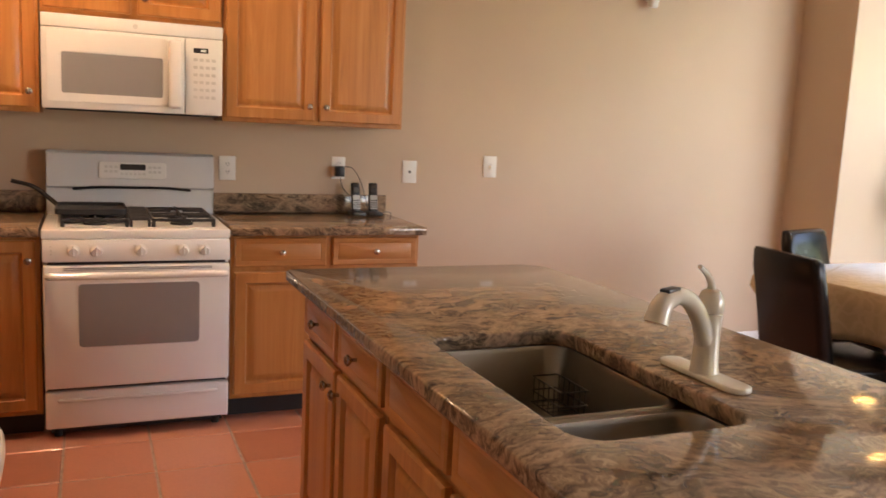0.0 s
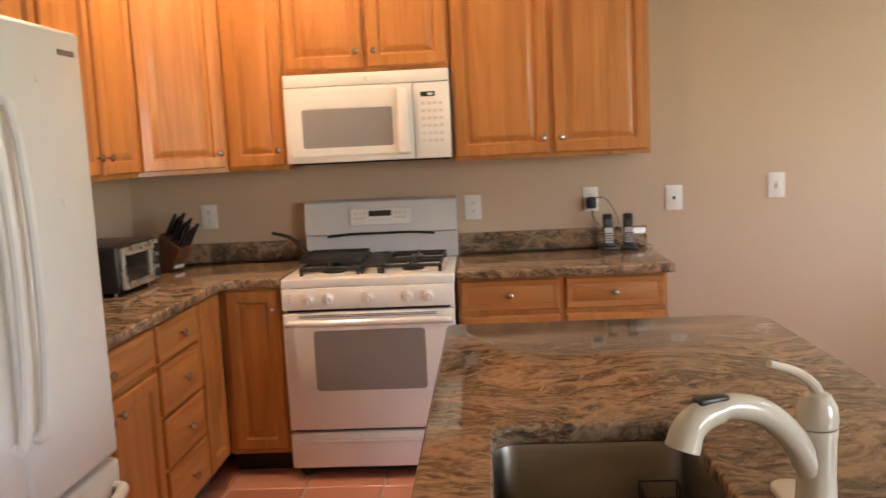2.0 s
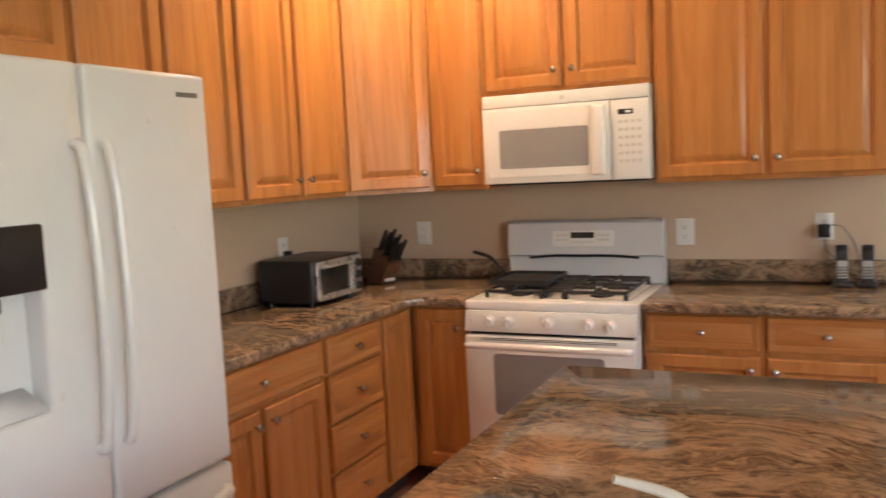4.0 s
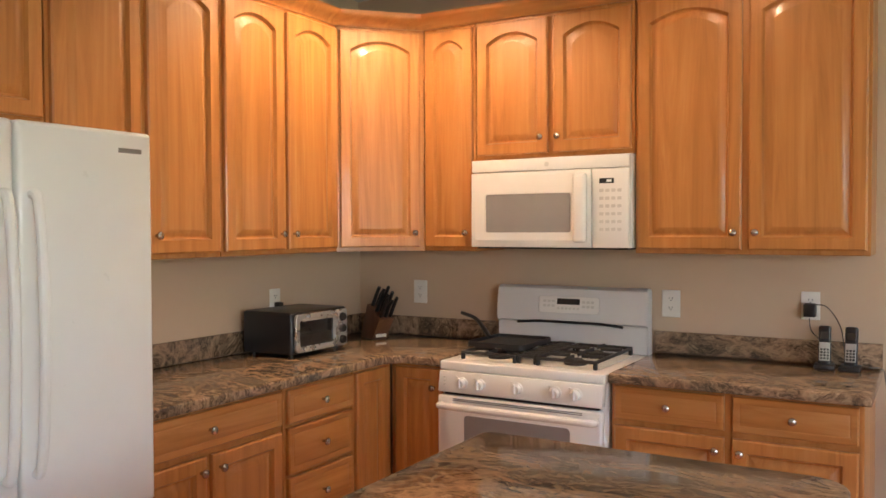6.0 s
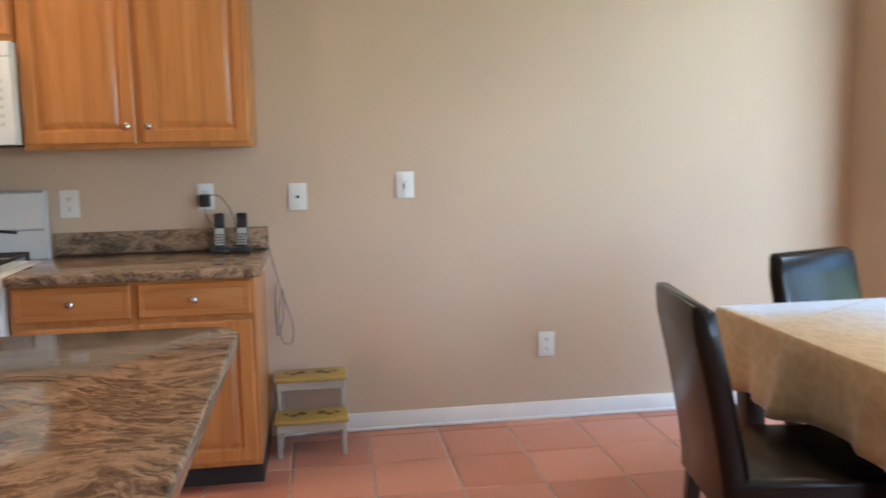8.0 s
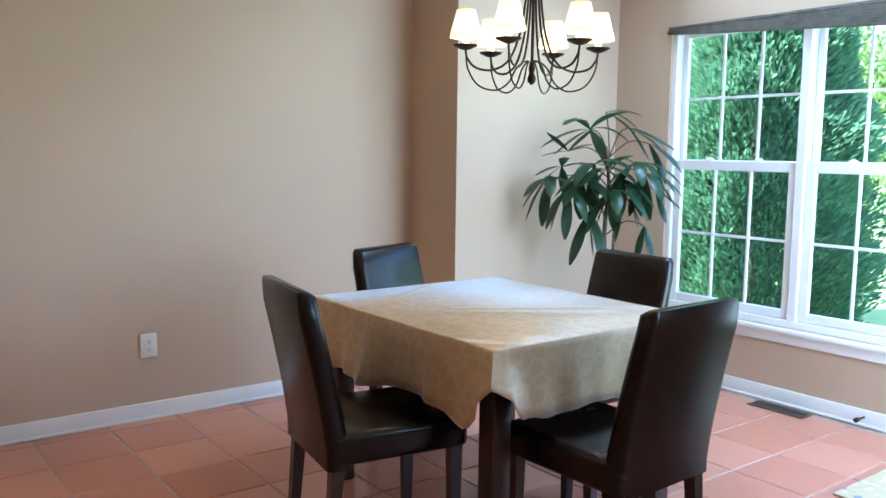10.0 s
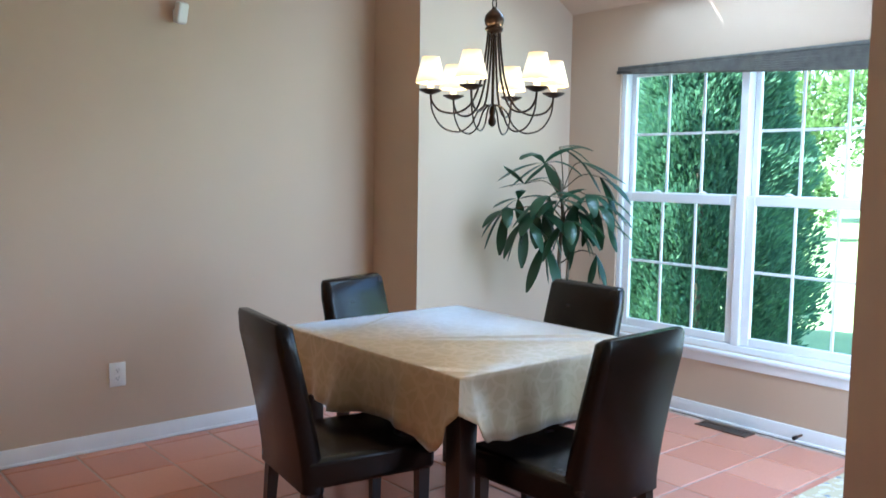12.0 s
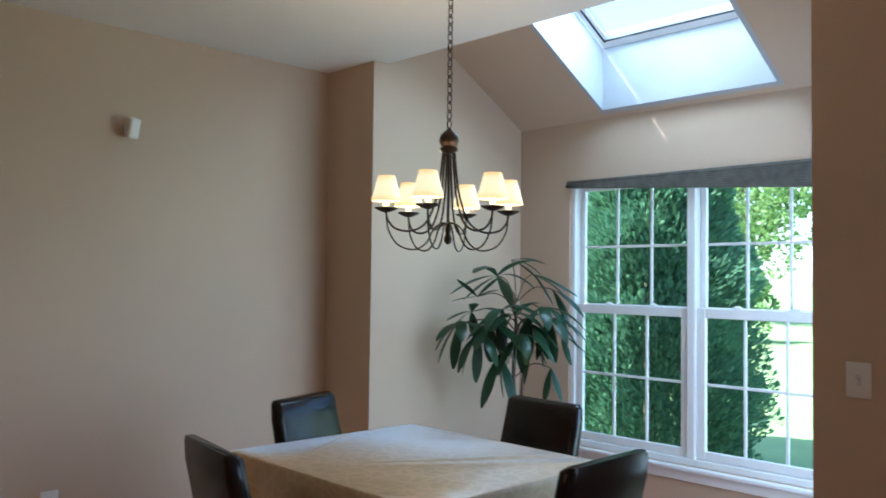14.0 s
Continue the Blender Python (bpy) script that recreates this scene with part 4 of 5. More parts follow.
loops = [(1.29, -0.12, 0.93), (1.338, -0.1, 0.925), (1.352, -0.08, 0.86), (1.385, -0.06, 0.72), (1.43, -0.05, 0.56), (1.425, -0.04, 0.47), (1.385, -0.04, 0.47), (1.365, -0.04, 0.58), (1.39, -0.04, 0.72), (1.39, -0.05, 0.6), (1.36, -0.04, 0.5), (1.355, -0.03, 0.62), (1.36, -0.02, 0.75)]
tagged(part("hanging_cord", tube(arc(loops, 6), 0.0025, 6), M_CORDG), "loose grey telephone cord hanging at the counter end", "cord")

# ---- wall plates ----
M_PLATE = plain("ivory white plastic", (0.75, 0.73, 0.68), 0.35, vary=0.02)
M_SLOT = plain("dark slot", (0.05, 0.045, 0.04), 0.5)


def wall_plate(name, label, m, w=0.075, h=0.12, kind="outlet"):
    ob = thing(name, label, kind)
    ob.matrix_world = m
    part("plate", join(None, box(-w / 2, w / 2, -0.007, -0.001, -h / 2, h / 2, 0.003, 2)), M_PLATE, ob)
    if kind == "outlet":
        for z in (-0.021, 0.021):
            s = part("socket", plate(-0.017, 0.017, z - 0.0145, z + 0.0145, -0.0072, 0.002, 0.011), M_PLATE, ob)
            for x in (-0.0075, 0.0065):
                part("slot", box(x - 0.0012, x + 0.0012, -0.0098, -0.0088, z, z + 0.009), M_SLOT, s)
            part("slot", box(-0.0025, 0.0025, -0.0098, -0.0088, z - 0.009, z - 0.004), M_SLOT, s)
    elif kind == "switch":
        part("toggle", join(None, box(-0.005, 0.005, -0.02, -0.007, -0.011, 0.011, 0.002, 1), pose(0, 0, 0, 14)), M_PLATE, ob)
        part("bezel", box(-0.009, 0.009, -0.0085, -0.0065, -0.019, 0.019), M_SLOT if w > 0.1 else M_GREY, ob)
    else:
        part("jack", lathe([(0.008, 0), (0.008, 0.004), (0.004, 0.006), (0.001, 0.006)], 12, pose(0, -0.007, 0, 90)), M_SLOT, ob)
    return ob


OUT = "ivory duplex electrical outlet on the taupe wall"
wall_plate("wall_outlet", OUT, pose(0.465, 0, 1.144), 0.085, 0.125)
wall_plate("wall_outlet", OUT, pose(-0.904, 0, 1.152), 0.085, 0.125)
wall_plate("wall_outlet", "ivory duplex outlet holding a black adapter", pose(1.06, 0, 1.16), 0.075, 0.12)
wall_plate("wall_outlet", "ivory duplex outlet low on the dining wall", pose(2.669, 0, 0.382), 0.085, 0.125)
wall_plate("wall_outlet", "ivory outlet above the toaster oven", pose(XL, -0.72, 1.14, 0, 0, 90))
wall_plate("wall_jack", "ivory wall jack plate on the taupe wall", pose(1.476, 0, 1.149), 0.085, 0.125, "jack")
wall_plate("light_switch", "ivory light switch on the taupe wall", pose(1.981, 0, 1.191), 0.085, 0.125, "switch")
wall_plate("light_switch", "ivory light switch near the nook corner", pose(XC, -3.16, 1.16, 0, 0, -90), 0.085, 0.125, "switch")
tagged(part("power_adapter", box(1.035, 1.085, -0.05, -0.0105, 1.115, 1.172, 0.006, 2), M_BLACK), "black phone power adapter plugged into the outlet", "adapter")
tagged(part("plug", box(XL + 0.011, XL + 0.045, -0.735, -0.7, 1.105, 1.135, 0.006, 2), M_BLACK), "black plug in the outlet above the toaster", "plug")
sensor = thing("wall_sensor", "small white security sensor on the wall", "sensor", (3.0, 0, 2.257))
part("bracket", box(-0.012, 0.012, -0.05, -0.001, -0.02, 0.02, 0.004), M_PLATE, sensor)
part("housing", join(None, box(-0.034, 0.034, -0.045, 0.0, -0.055, 0.055, 0.014, 3), pose(0, -0.045, 0, 12, 0, 20)), M_PLATE, sensor)

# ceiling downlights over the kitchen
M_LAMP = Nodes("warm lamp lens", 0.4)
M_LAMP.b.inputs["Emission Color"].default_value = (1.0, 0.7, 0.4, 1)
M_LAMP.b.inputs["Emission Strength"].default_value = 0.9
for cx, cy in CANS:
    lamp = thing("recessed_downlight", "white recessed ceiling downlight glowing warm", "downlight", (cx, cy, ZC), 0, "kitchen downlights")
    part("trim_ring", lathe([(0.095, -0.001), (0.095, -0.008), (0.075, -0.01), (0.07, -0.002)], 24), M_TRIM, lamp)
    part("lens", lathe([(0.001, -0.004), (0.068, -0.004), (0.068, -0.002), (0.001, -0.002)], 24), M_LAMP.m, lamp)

# ---- step stool ----
M_YEL = plain("yellow painted wood", (0.38, 0.26, 0.06), 0.4, vary=0.1)
M_BEIGE = plain("grey-beige painted wood", (0.42, 0.38, 0.31), 0.5, vary=0.1, bump=0.1)
M_PAINTED = plain("brown painted motif", (0.1, 0.055, 0.02), 0.5)
stool = thing("step_stool", "small two-step wooden stool with yellow painted treads", "step stool", (1.505, 0, 0))
for z, y0, y1 in ((0.31, -0.19, -0.03), (0.155, -0.325, -0.165)):
    tread = part("tread", box(-0.165, 0.165, y0, y1, z, z + 0.022, 0.005, 2), M_YEL, stool)
    for sx in (-1, 1):
        for k in range(3):
            r = 0.022 - 0.005 * k
            part("motif", lathe([(r, z + 0.0225), (r, z + 0.0232), (0.001, z + 0.0232)], 14, Matrix.Translation((sx * (0.045 + k * 0.034), (y0 + y1) / 2 + 0.012 * (-1) ** k, 0))), M_PAINTED, tread)
    part("apron", box(-0.155, 0.155, y0 + 0.012, y0 + 0.028, z - 0.04, z - 0.001, 0.003, 1), M_BEIGE, stool)
for x in (-0.153, 0.133):
    part("leg", box(x, x + 0.02, -0.31, -0.285, 0, 0.154, 0.003, 1), M_BEIGE, stool)
    part("leg", box(x, x + 0.02, -0.175, -0.15, 0, 0.309, 0.003, 1), M_BEIGE, stool)
    part("leg", box(x, x + 0.02, -0.06, -0.035, 0, 0.309, 0.003, 1), M_BEIGE, stool)
    part("side_rail", box(x + 0.002, x + 0.018, -0.284, -0.062, 0.1, 0.14, 0.003, 1), M_BEIGE, stool)

# ---- dining table and cloth ----
TX0, TX1, TY0, TY1, TZ = 2.99, 3.985, -2.315, -1.16, 0.777
table = thing("dining_table", "dark-stained square wooden dining table under a cloth", "table", (0, 0, 0))
part("tabletop", box(TX0 + 0.006, TX1 - 0.006, TY0 + 0.006, TY1 - 0.006, TZ - 0.04, TZ - 0.006, 0.004), M_DARKWOOD, table)
for x in (TX0 + 0.05, TX1 - 0.125):
    for y in (TY0 + 0.05, TY1 - 0.125):
        part("leg", box(x, x + 0.075, y, y + 0.075, 0, TZ - 0.041, 0.004), M_DARKWOOD, table)
for q in ((TX0 + 0.126, TX1 - 0.126, TY0 + 0.07, TY0 + 0.09), (TX0 + 0.126, TX1 - 0.126, TY1 - 0.09, TY1 - 0.07), (TX0 + 0.07, TX0 + 0.09, TY0 + 0.126, TY1 - 0.126), (TX1 - 0.09, TX1 - 0.07, TY0 + 0.126, TY1 - 0.126)):
    part("apron", box(*q, TZ - 0.13, TZ - 0.041), M_DARKWOOD, table)


def damask():
    k = Nodes("champagne damask cloth", 0.45, 0, 0, 0.6)
    v = k.coords("World")
    w = k.n("TexNoise", ins={"Vector": v, "Scale": 9.0, "Detail": 2.0}).outputs[1]
    w = k.n("VectorMath", operation="SCALE", ins={0: w, "Scale": 0.12}).outputs[0]
    v2 = k.n("VectorMath", operation="ADD", ins={0: v, 1: w}).outputs[0]
    vo = k.n("TexVoronoi", feature="DISTANCE_TO_EDGE", ins={"Vector": v2, "Scale": 15.0}).outputs[0]
    pat = k.ramp(vo, (0.08, (0, 0, 0)), (0.14, (1, 1, 1)))
    col = k.mix(pat, (0.6, 0.46, 0.28), (0.54, 0.405, 0.235))
    weave = k.noise(v, 500, 2)
    k.put(color=k.mix(k.scaled(weave, 0, 0.2), col, (0.4, 0.32, 0.21)), rough=k.scaled(pat, 0.3, 0.44))
    k.b.inputs["Sheen Weight"].default_value = 1.0
    k.b.inputs["Sheen Roughness"].default_value = 0.3
    k.b.inputs["Specular IOR Level"].default_value = 0.5
    k.bump(weave, 0.15, 0.001)
    return k.m


def cloth_mesh():
    """The cloth's flat top and its rippled hanging skirt, lower at the corners."""
    bm = bmesh.new()
    line = []
    n = 34
    corners = [(TX0, TY0), (TX1, TY0), (TX1, TY1), (TX0, TY1)]
    for c in range(4):
        a, b = Vector(corners[c]), Vector(corners[(c + 1) % 4])
        d = (b - a).normalized()
        out = Vector((d.y, -d.x))
        for i in range(n):
            f = i / n
            p = a.lerp(b, f)
            e = min(f, 1 - f)
            nrm = out.copy()
            if e < 0.001:
                pd = (a - Vector(corners[c - 1])).normalized()
                nrm = (out + Vector((pd.y, -pd.x))).normalized()
            line.append((p, nrm, e, c, f))
    rows = []
    hang = 0.245
    for r, t in enumerate((0.0, 0.02, 0.1, 0.25, 0.45, 0.65, 0.85, 1.0)):
        row = []
        for p, nrm, e, c, f in line:
            corner = max(0.0, 1 - e / 0.13)
            rip = 0.018 * math.sin(f * 19 + c * 2.1) + 0.012 * math.sin(f * 41 + c) + 0.02 * math.sin(f * 8 + 1.7 * c)
            rip *= 0.35 if c == 0 else 1.0
            bulge = 0.03 * math.exp(-((e - 0.13) / 0.07) ** 2) if c % 2 else -0.03 * math.exp(-((e - 0.12) / 0.08) ** 2)
            drop = hang + bulge - 0.13 * math.exp(-(e / 0.05) ** 2) + 0.012 * math.sin(f * 11 + c * 1.3)
            o = 0.004 + t * (0.016 + rip * (0.4 + t)) + t * 0.035 * corner ** 0.7
            o = max(o, 0.004)
            z = TZ - (0.002 if r == 0 else 0) - t * drop
            if r == 0:
                o, z = 0.0, TZ
            row.append(bm.verts.new((p.x + nrm.x * o, p.y + nrm.y * o, z)))
        rows.append(row)
    m = len(line)
    for a, b in zip(rows, rows[1:]):
        for i in range(m):
            bm.faces.new((a[i], a[(i + 1) % m], b[(i + 1) % m], b[i]))
    bm.faces.new(rows[0])
    return bm


cloth = tagged(part("tablecloth", cloth_mesh(), damask(), smooth=50), "champagne damask tablecloth hanging over the dining table", "tablecloth")
cloth.modifiers.new("thickness", "SOLIDIFY").thickness = 0.002

# ---- dining chairs ----
def leather():
    k = Nodes("black-brown leather", 0.34, 0, 0.06, 0.3)
    k.b.inputs["Coat Roughness"].default_value = 0.16
    v = k.coords()
    f = k.noise(v, 8, 5)
    fine = k.n("TexVoronoi", ins={"Vector": v, "Scale": 320.0}).outputs[0]
    k.put(color=k.ramp(f, (0.3, (0.004, 0.003, 0.0027)), (0.7, (0.008, 0.006, 0.005))), rough=k.scaled(f, 0.18, 0.32))
    k.bump(fine, 0.12, 0.001)
    return k.m


M_LEATHER = leather()


def dining_chair(at, rz):
    """A high-backed upholstered chair that looks towards its +y."""
    ch = thing("dining_chair", "high-backed black-brown leather dining chair with dark wooden legs", "chair", at, rz, "chairs round the table")
    seat = box(-0.228, 0.228, -0.23, 0.275, 0.37, 0.48, 0.024, 4)
    part("seat", seat, M_LEATHER, ch)
    # back: a slab that leans and curves backward, rounded along its edges
    bm = bmesh.new()
    rows = []
    for i in range(15):
        t = i / 14
        z = 0.36 + t * 0.58
        lean = -0.195 - 0.105 * max(0, (z - 0.4) / 0.52) ** 1.25
        half = 0.226 - 0.006 * t
        th = 0.04 - 0.006 * t
        if i == 13:
            z, th, half = 0.926, th * 0.9, half - 0.004
        if i == 14:
            z, th, half = 0.942, th * 0.5, half - 0.018
        prof = []
        for sx, sy, a in ((1, 1, 0), (-1, 1, 90), (-1, -1, 180), (1, -1, 270)):
            for k in range(4):
                ang = radians(a + 30 * k)
                r = min(th * 0.8, 0.025)
                prof.append(bm.verts.new((sx * (half - r) + r * math.cos(ang), lean + sy * (th - r) + r * math.sin(ang), z)))
        rows.append(prof)
    for a, b in zip(rows, rows[1:]):
        for j in range(16):
            bm.faces.new((a[j], a[(j + 1) % 16], b[(j + 1) % 16], b[j]))
    bm.faces.new(rows[0][::-1])
    bm.faces.new(rows[-1])
    back = part("backrest", bm, M_LEATHER, ch, smooth=50)
    part("seam", tube([(0, -0.2275, 0.36), (0, -0.229, 0.5), (0, -0.262, 0.7)], 0.002, 6), M_LEATHER, back)
    for x in (-0.19, 0.19):
        for y in (-0.195, 0.235):
            b = bmesh.new()
            top = [b.verts.new((x + sx * 0.022, y + sy * 0.022, 0.376)) for sx, sy in ((-1, -1), (1, -1), (1, 1), (-1, 1))]
            k = -0.03 if y < 0 else 0.0
            low = [b.verts.new((x + sx * 0.016, y + k + sy * 0.016, 0.0)) for sx, sy in ((-1, -1), (1, -1), (1, 1), (-1, 1))]
            b.faces.new(top)
            b.faces.new(low[::-1])
            for i in range(4):
                b.faces.new((low[i], low[(i + 1) % 4], top[(i + 1) % 4], top[i]))
            part("leg", b, M_DARKWOOD, ch)
    return ch


chair = dining_chair((2.877, -1.787, 0), -99)
for x, y, rz in ((3.55, -1.275, 198.5), (3.935, -1.785, 87), (3.4, -2.425, 1.5)):
    copy_thing(chair, pose(x, y, 0, 0, 0, rz))

# ---- chandelier ----
M_BRONZE = plain("dark bronze", (0.05, 0.032, 0.022), 0.38, 0.85, vary=0.25, scale=30)
# Sleeve glows by itself, standing in for light from the bulb above it.
M_CANDLE = Nodes("candle sleeve with painted glow", 0.4)
M_CANDLE.b.inputs["Base Color"].default_value = (0.8, 0.74, 0.6, 1)
M_CANDLE.b.inputs["Emission Color"].default_value = (1.0, 0.8, 0.5, 1)
M_CANDLE.b.inputs["Emission Strength"].default_value = 0.2


def shade_material():
    k = Nodes("lit fabric lampshade", 0.7)
    v = k.coords("Generated")
    z = k.n("SeparateXYZ", ins={0: v}).outputs[2]
    k.put(color=(0.8, 0.68, 0.45, 1))
    k.t.links.new(k.ramp(z, (0.0, (1.0, 0.55, 0.16)), (0.2, (1.0, 0.78, 0.4)), (0.75, (1.0, 0.8, 0.45)), (1.0, (1.0, 0.5, 0.13))), k.b.inputs["Emission Color"])
    k.b.inputs["Emission Strength"].default_value = 0.24
    return k.m


M_LIT = shade_material()
CHX, CHY = 3.575, -1.825
ch = thing("chandelier", "dark bronze six-arm chandelier with small lit fabric shades", "chandelier", (CHX, CHY, 0))
part("canopy", lathe([(0.001, ZC - 0.035), (0.03, ZC - 0.034), (0.055, ZC - 0.018), (0.06, ZC - 0.001)], 24), M_BRONZE, ch)
for i in range(18):
    z = 2.105 + i * 0.036
    pts = [(0.011 * math.cos(a), 0, z + 0.022 + 0.024 * math.sin(a)) for a in [2 * math.pi * j / 12 for j in range(13)]]
    bm = tube(pts, 0.0028, 6)
    join(None, bm, pose(0, 0, 0, 0, 0, 90 * (i % 2)))
    part("chain_link", bm, M_BRONZE, ch)
part("hub", lathe([(0.006, 2.115), (0.012, 2.105), (0.02, 2.098), (0.036, 2.082), (0.041, 2.062), (0.036, 2.042), (0.03, 2.035), (0.037, 2.03), (0.037, 2.02), (0.028, 2.012), (0.012, 2.006)], 24), M_BRONZE, ch)
part("rod", lathe([(0.006, 1.72), (0.006, 2.01)], 8), M_BRONZE, ch)
part("finial", lathe([(0.003, 1.735), (0.008, 1.72), (0.014, 1.695), (0.01, 1.678), (0.017, 1.66), (0.015, 1.645), (0.004, 1.635)], 16), M_BRONZE, ch)
for i in range(6):
    a = radians(28 + 60 * i)
    m = pose(0, 0, 0, 0, 0, math.degrees(a))
    arm = part("arm", join(None, tube(arc([(0.024, 0, 2.02), (0.032, 0, 1.93), (0.05, 0, 1.82), (0.09, 0, 1.725), (0.15, 0, 1.688), (0.215, 0, 1.695), (0.248, 0, 1.73), (0.255, 0, 1.765)], 6), 0.0045, 8), m), M_BRONZE, ch)
    part("scroll", join(None, tube(arc([(0.255, 0, 1.765), (0.245, 0, 1.69), (0.205, 0, 1.63), (0.14, 0, 1.612), (0.09, 0, 1.64), (0.06, 0, 1.695), (0.03, 0, 1.72), (0.008, 0, 1.722)], 6), 0.0035, 8), m), M_BRONZE, arm)
    at = m @ Matrix.Translation((0.255, 0, 0))
    part("drip_pan", lathe([(0.006, 1.758), (0.02, 1.762), (0.045, 1.774), (0.047, 1.778), (0.02, 1.77), (0.012, 1.775), (0.012, 1.782)], 20, at), M_BRONZE, ch)
    part("candle", lathe([(0.0125, 1.783), (0.0125, 1.85)], 12, at), M_CANDLE.m, ch)
    b = bmesh.new()
    rings = [[b.verts.new((r * math.cos(2 * math.pi * j / 24), r * math.sin(2 * math.pi * j / 24), z)) for j in range(24)] for r, z in ((0.061, 1.804), (0.0612, 1.808), (0.036, 1.902), (0.0355, 1.906))]
    for p, q in zip(rings, rings[1:]):
        for j in range(24):
            b.faces.new((p[j], p[(j + 1) % 24], q[(j + 1) % 24], q[j]))
    s = part("shade", join(None, b, at), M_LIT, ch, "glowing cream fabric shade")
    s.modifiers.new("thickness", "SOLIDIFY").thickness = 0.002
    d = bpy.data.lights.new("bulb", "POINT")
    d.energy, d.color, d.shadow_soft_size = 0.6, (1.0, 0.68, 0.36), 0.015
    lamp = new("bulb", d)
    lamp.location = Vector((CHX, CHY, 0)) + at @ Vector((0, 0, 1.885))

# ---- potted plant ----
def leaf_material(name, dark, light, rough=0.35):
    k = Nodes(name, rough, 0, 0.1)
    isl = k.n("NewGeometry").outputs["Random Per Island"]
    f = k.noise(k.coords(), 14, 3)
    col = k.mix(k.scaled(f, 0.0, 0.4), k.ramp(isl, (0.0, dark), (1.0, light)), dark)
    k.put(color=col)
    soft = k.n("BsdfTranslucent", ins={"Color": col})
    both = k.n("MixShader", ins={0: 0.35, 1: k.b.outputs[0], 2: soft.outputs[0]})
    k.t.links.new(both.outputs[0], k.t.nodes["Material Output"].inputs["Surface"])
    return k.m


M_LEAF = leaf_material("dark green leaf", (0.024, 0.062, 0.032), (0.06, 0.135, 0.055))
M_BARK = plain("green-brown bark", (0.11, 0.085, 0.05), 0.8, vary=0.3, scale=30, bump=0.4)
M_POT = plain("dark glazed pot", (0.06, 0.035, 0.025), 0.3, 0, 0.2)
M_SOIL = plain("potting soil", (0.03, 0.02, 0.014), 0.95, vary=0.4, scale=60, bump=0.6)
PX, PY = 5.06, -0.9
plant = thing("potted_plant", "tall green money tree with drooping palmate leaves", "plant", (PX, PY, 0))
part("pot", lathe([(0.11, 0), (0.12, 0.01), (0.15, 0.24), (0.16, 0.26), (0.16, 0.28), (0.148, 0.28), (0.14, 0.24), (0.001, 0.235)], 28), M_POT, plant)
part("soil", lathe([(0.14, 0.236), (0.1, 0.246), (0.001, 0.25)], 20), M_SOIL, plant)
part("trunk", tube(arc([(0, 0, 0.22), (0.01, 0, 0.55), (-0.01, 0.01, 0.9), (0.0, 0.0, 1.2), (-0.02, 0.01, 1.42)], 6), 0.018, 8, None, 0.008), M_BARK, plant)
part("trunk", tube(arc([(0.03, -0.02, 0.22), (0.02, -0.03, 0.6), (0.03, -0.03, 0.9), (0.05, -0.06, 1.15)], 6), 0.012, 8, None, 0.006), M_BARK, plant)


def leaflet(bm, base, direction, length, width, droop):
    """A lance-shaped leaflet that arches and droops from its base."""
    d = Vector(direction).normalized()
    p = Vector(base)
    side = d.cross(Vector((0, 0, 1)))
    side = side.normalized() if side.length > 0.05 else Vector((1, 0, 0))
    rows = []
    n = 7
    for i in range(n + 1):
        t = i / n
        w = width * (math.sin(math.pi * min(1, t * 0.94 + 0.03)) ** 0.8) * (0.75 + 0.45 * t) * 0.5
        up = side.cross(d)
        rows.append([bm.verts.new(p - side * w - up * w * 0.25), bm.verts.new(p), bm.verts.new(p + side * w - up * w * 0.25)])
        d = (d + Vector((0, 0, -droop / n))).normalized()
        p = p + d * (length / n)
    for a, b in zip(rows, rows[1:]):
        bm.faces.new((a[0], a[1], b[1], b[0]))
        bm.faces.new((a[1], a[2], b[2], b[1]))


rng = random.Random(5)
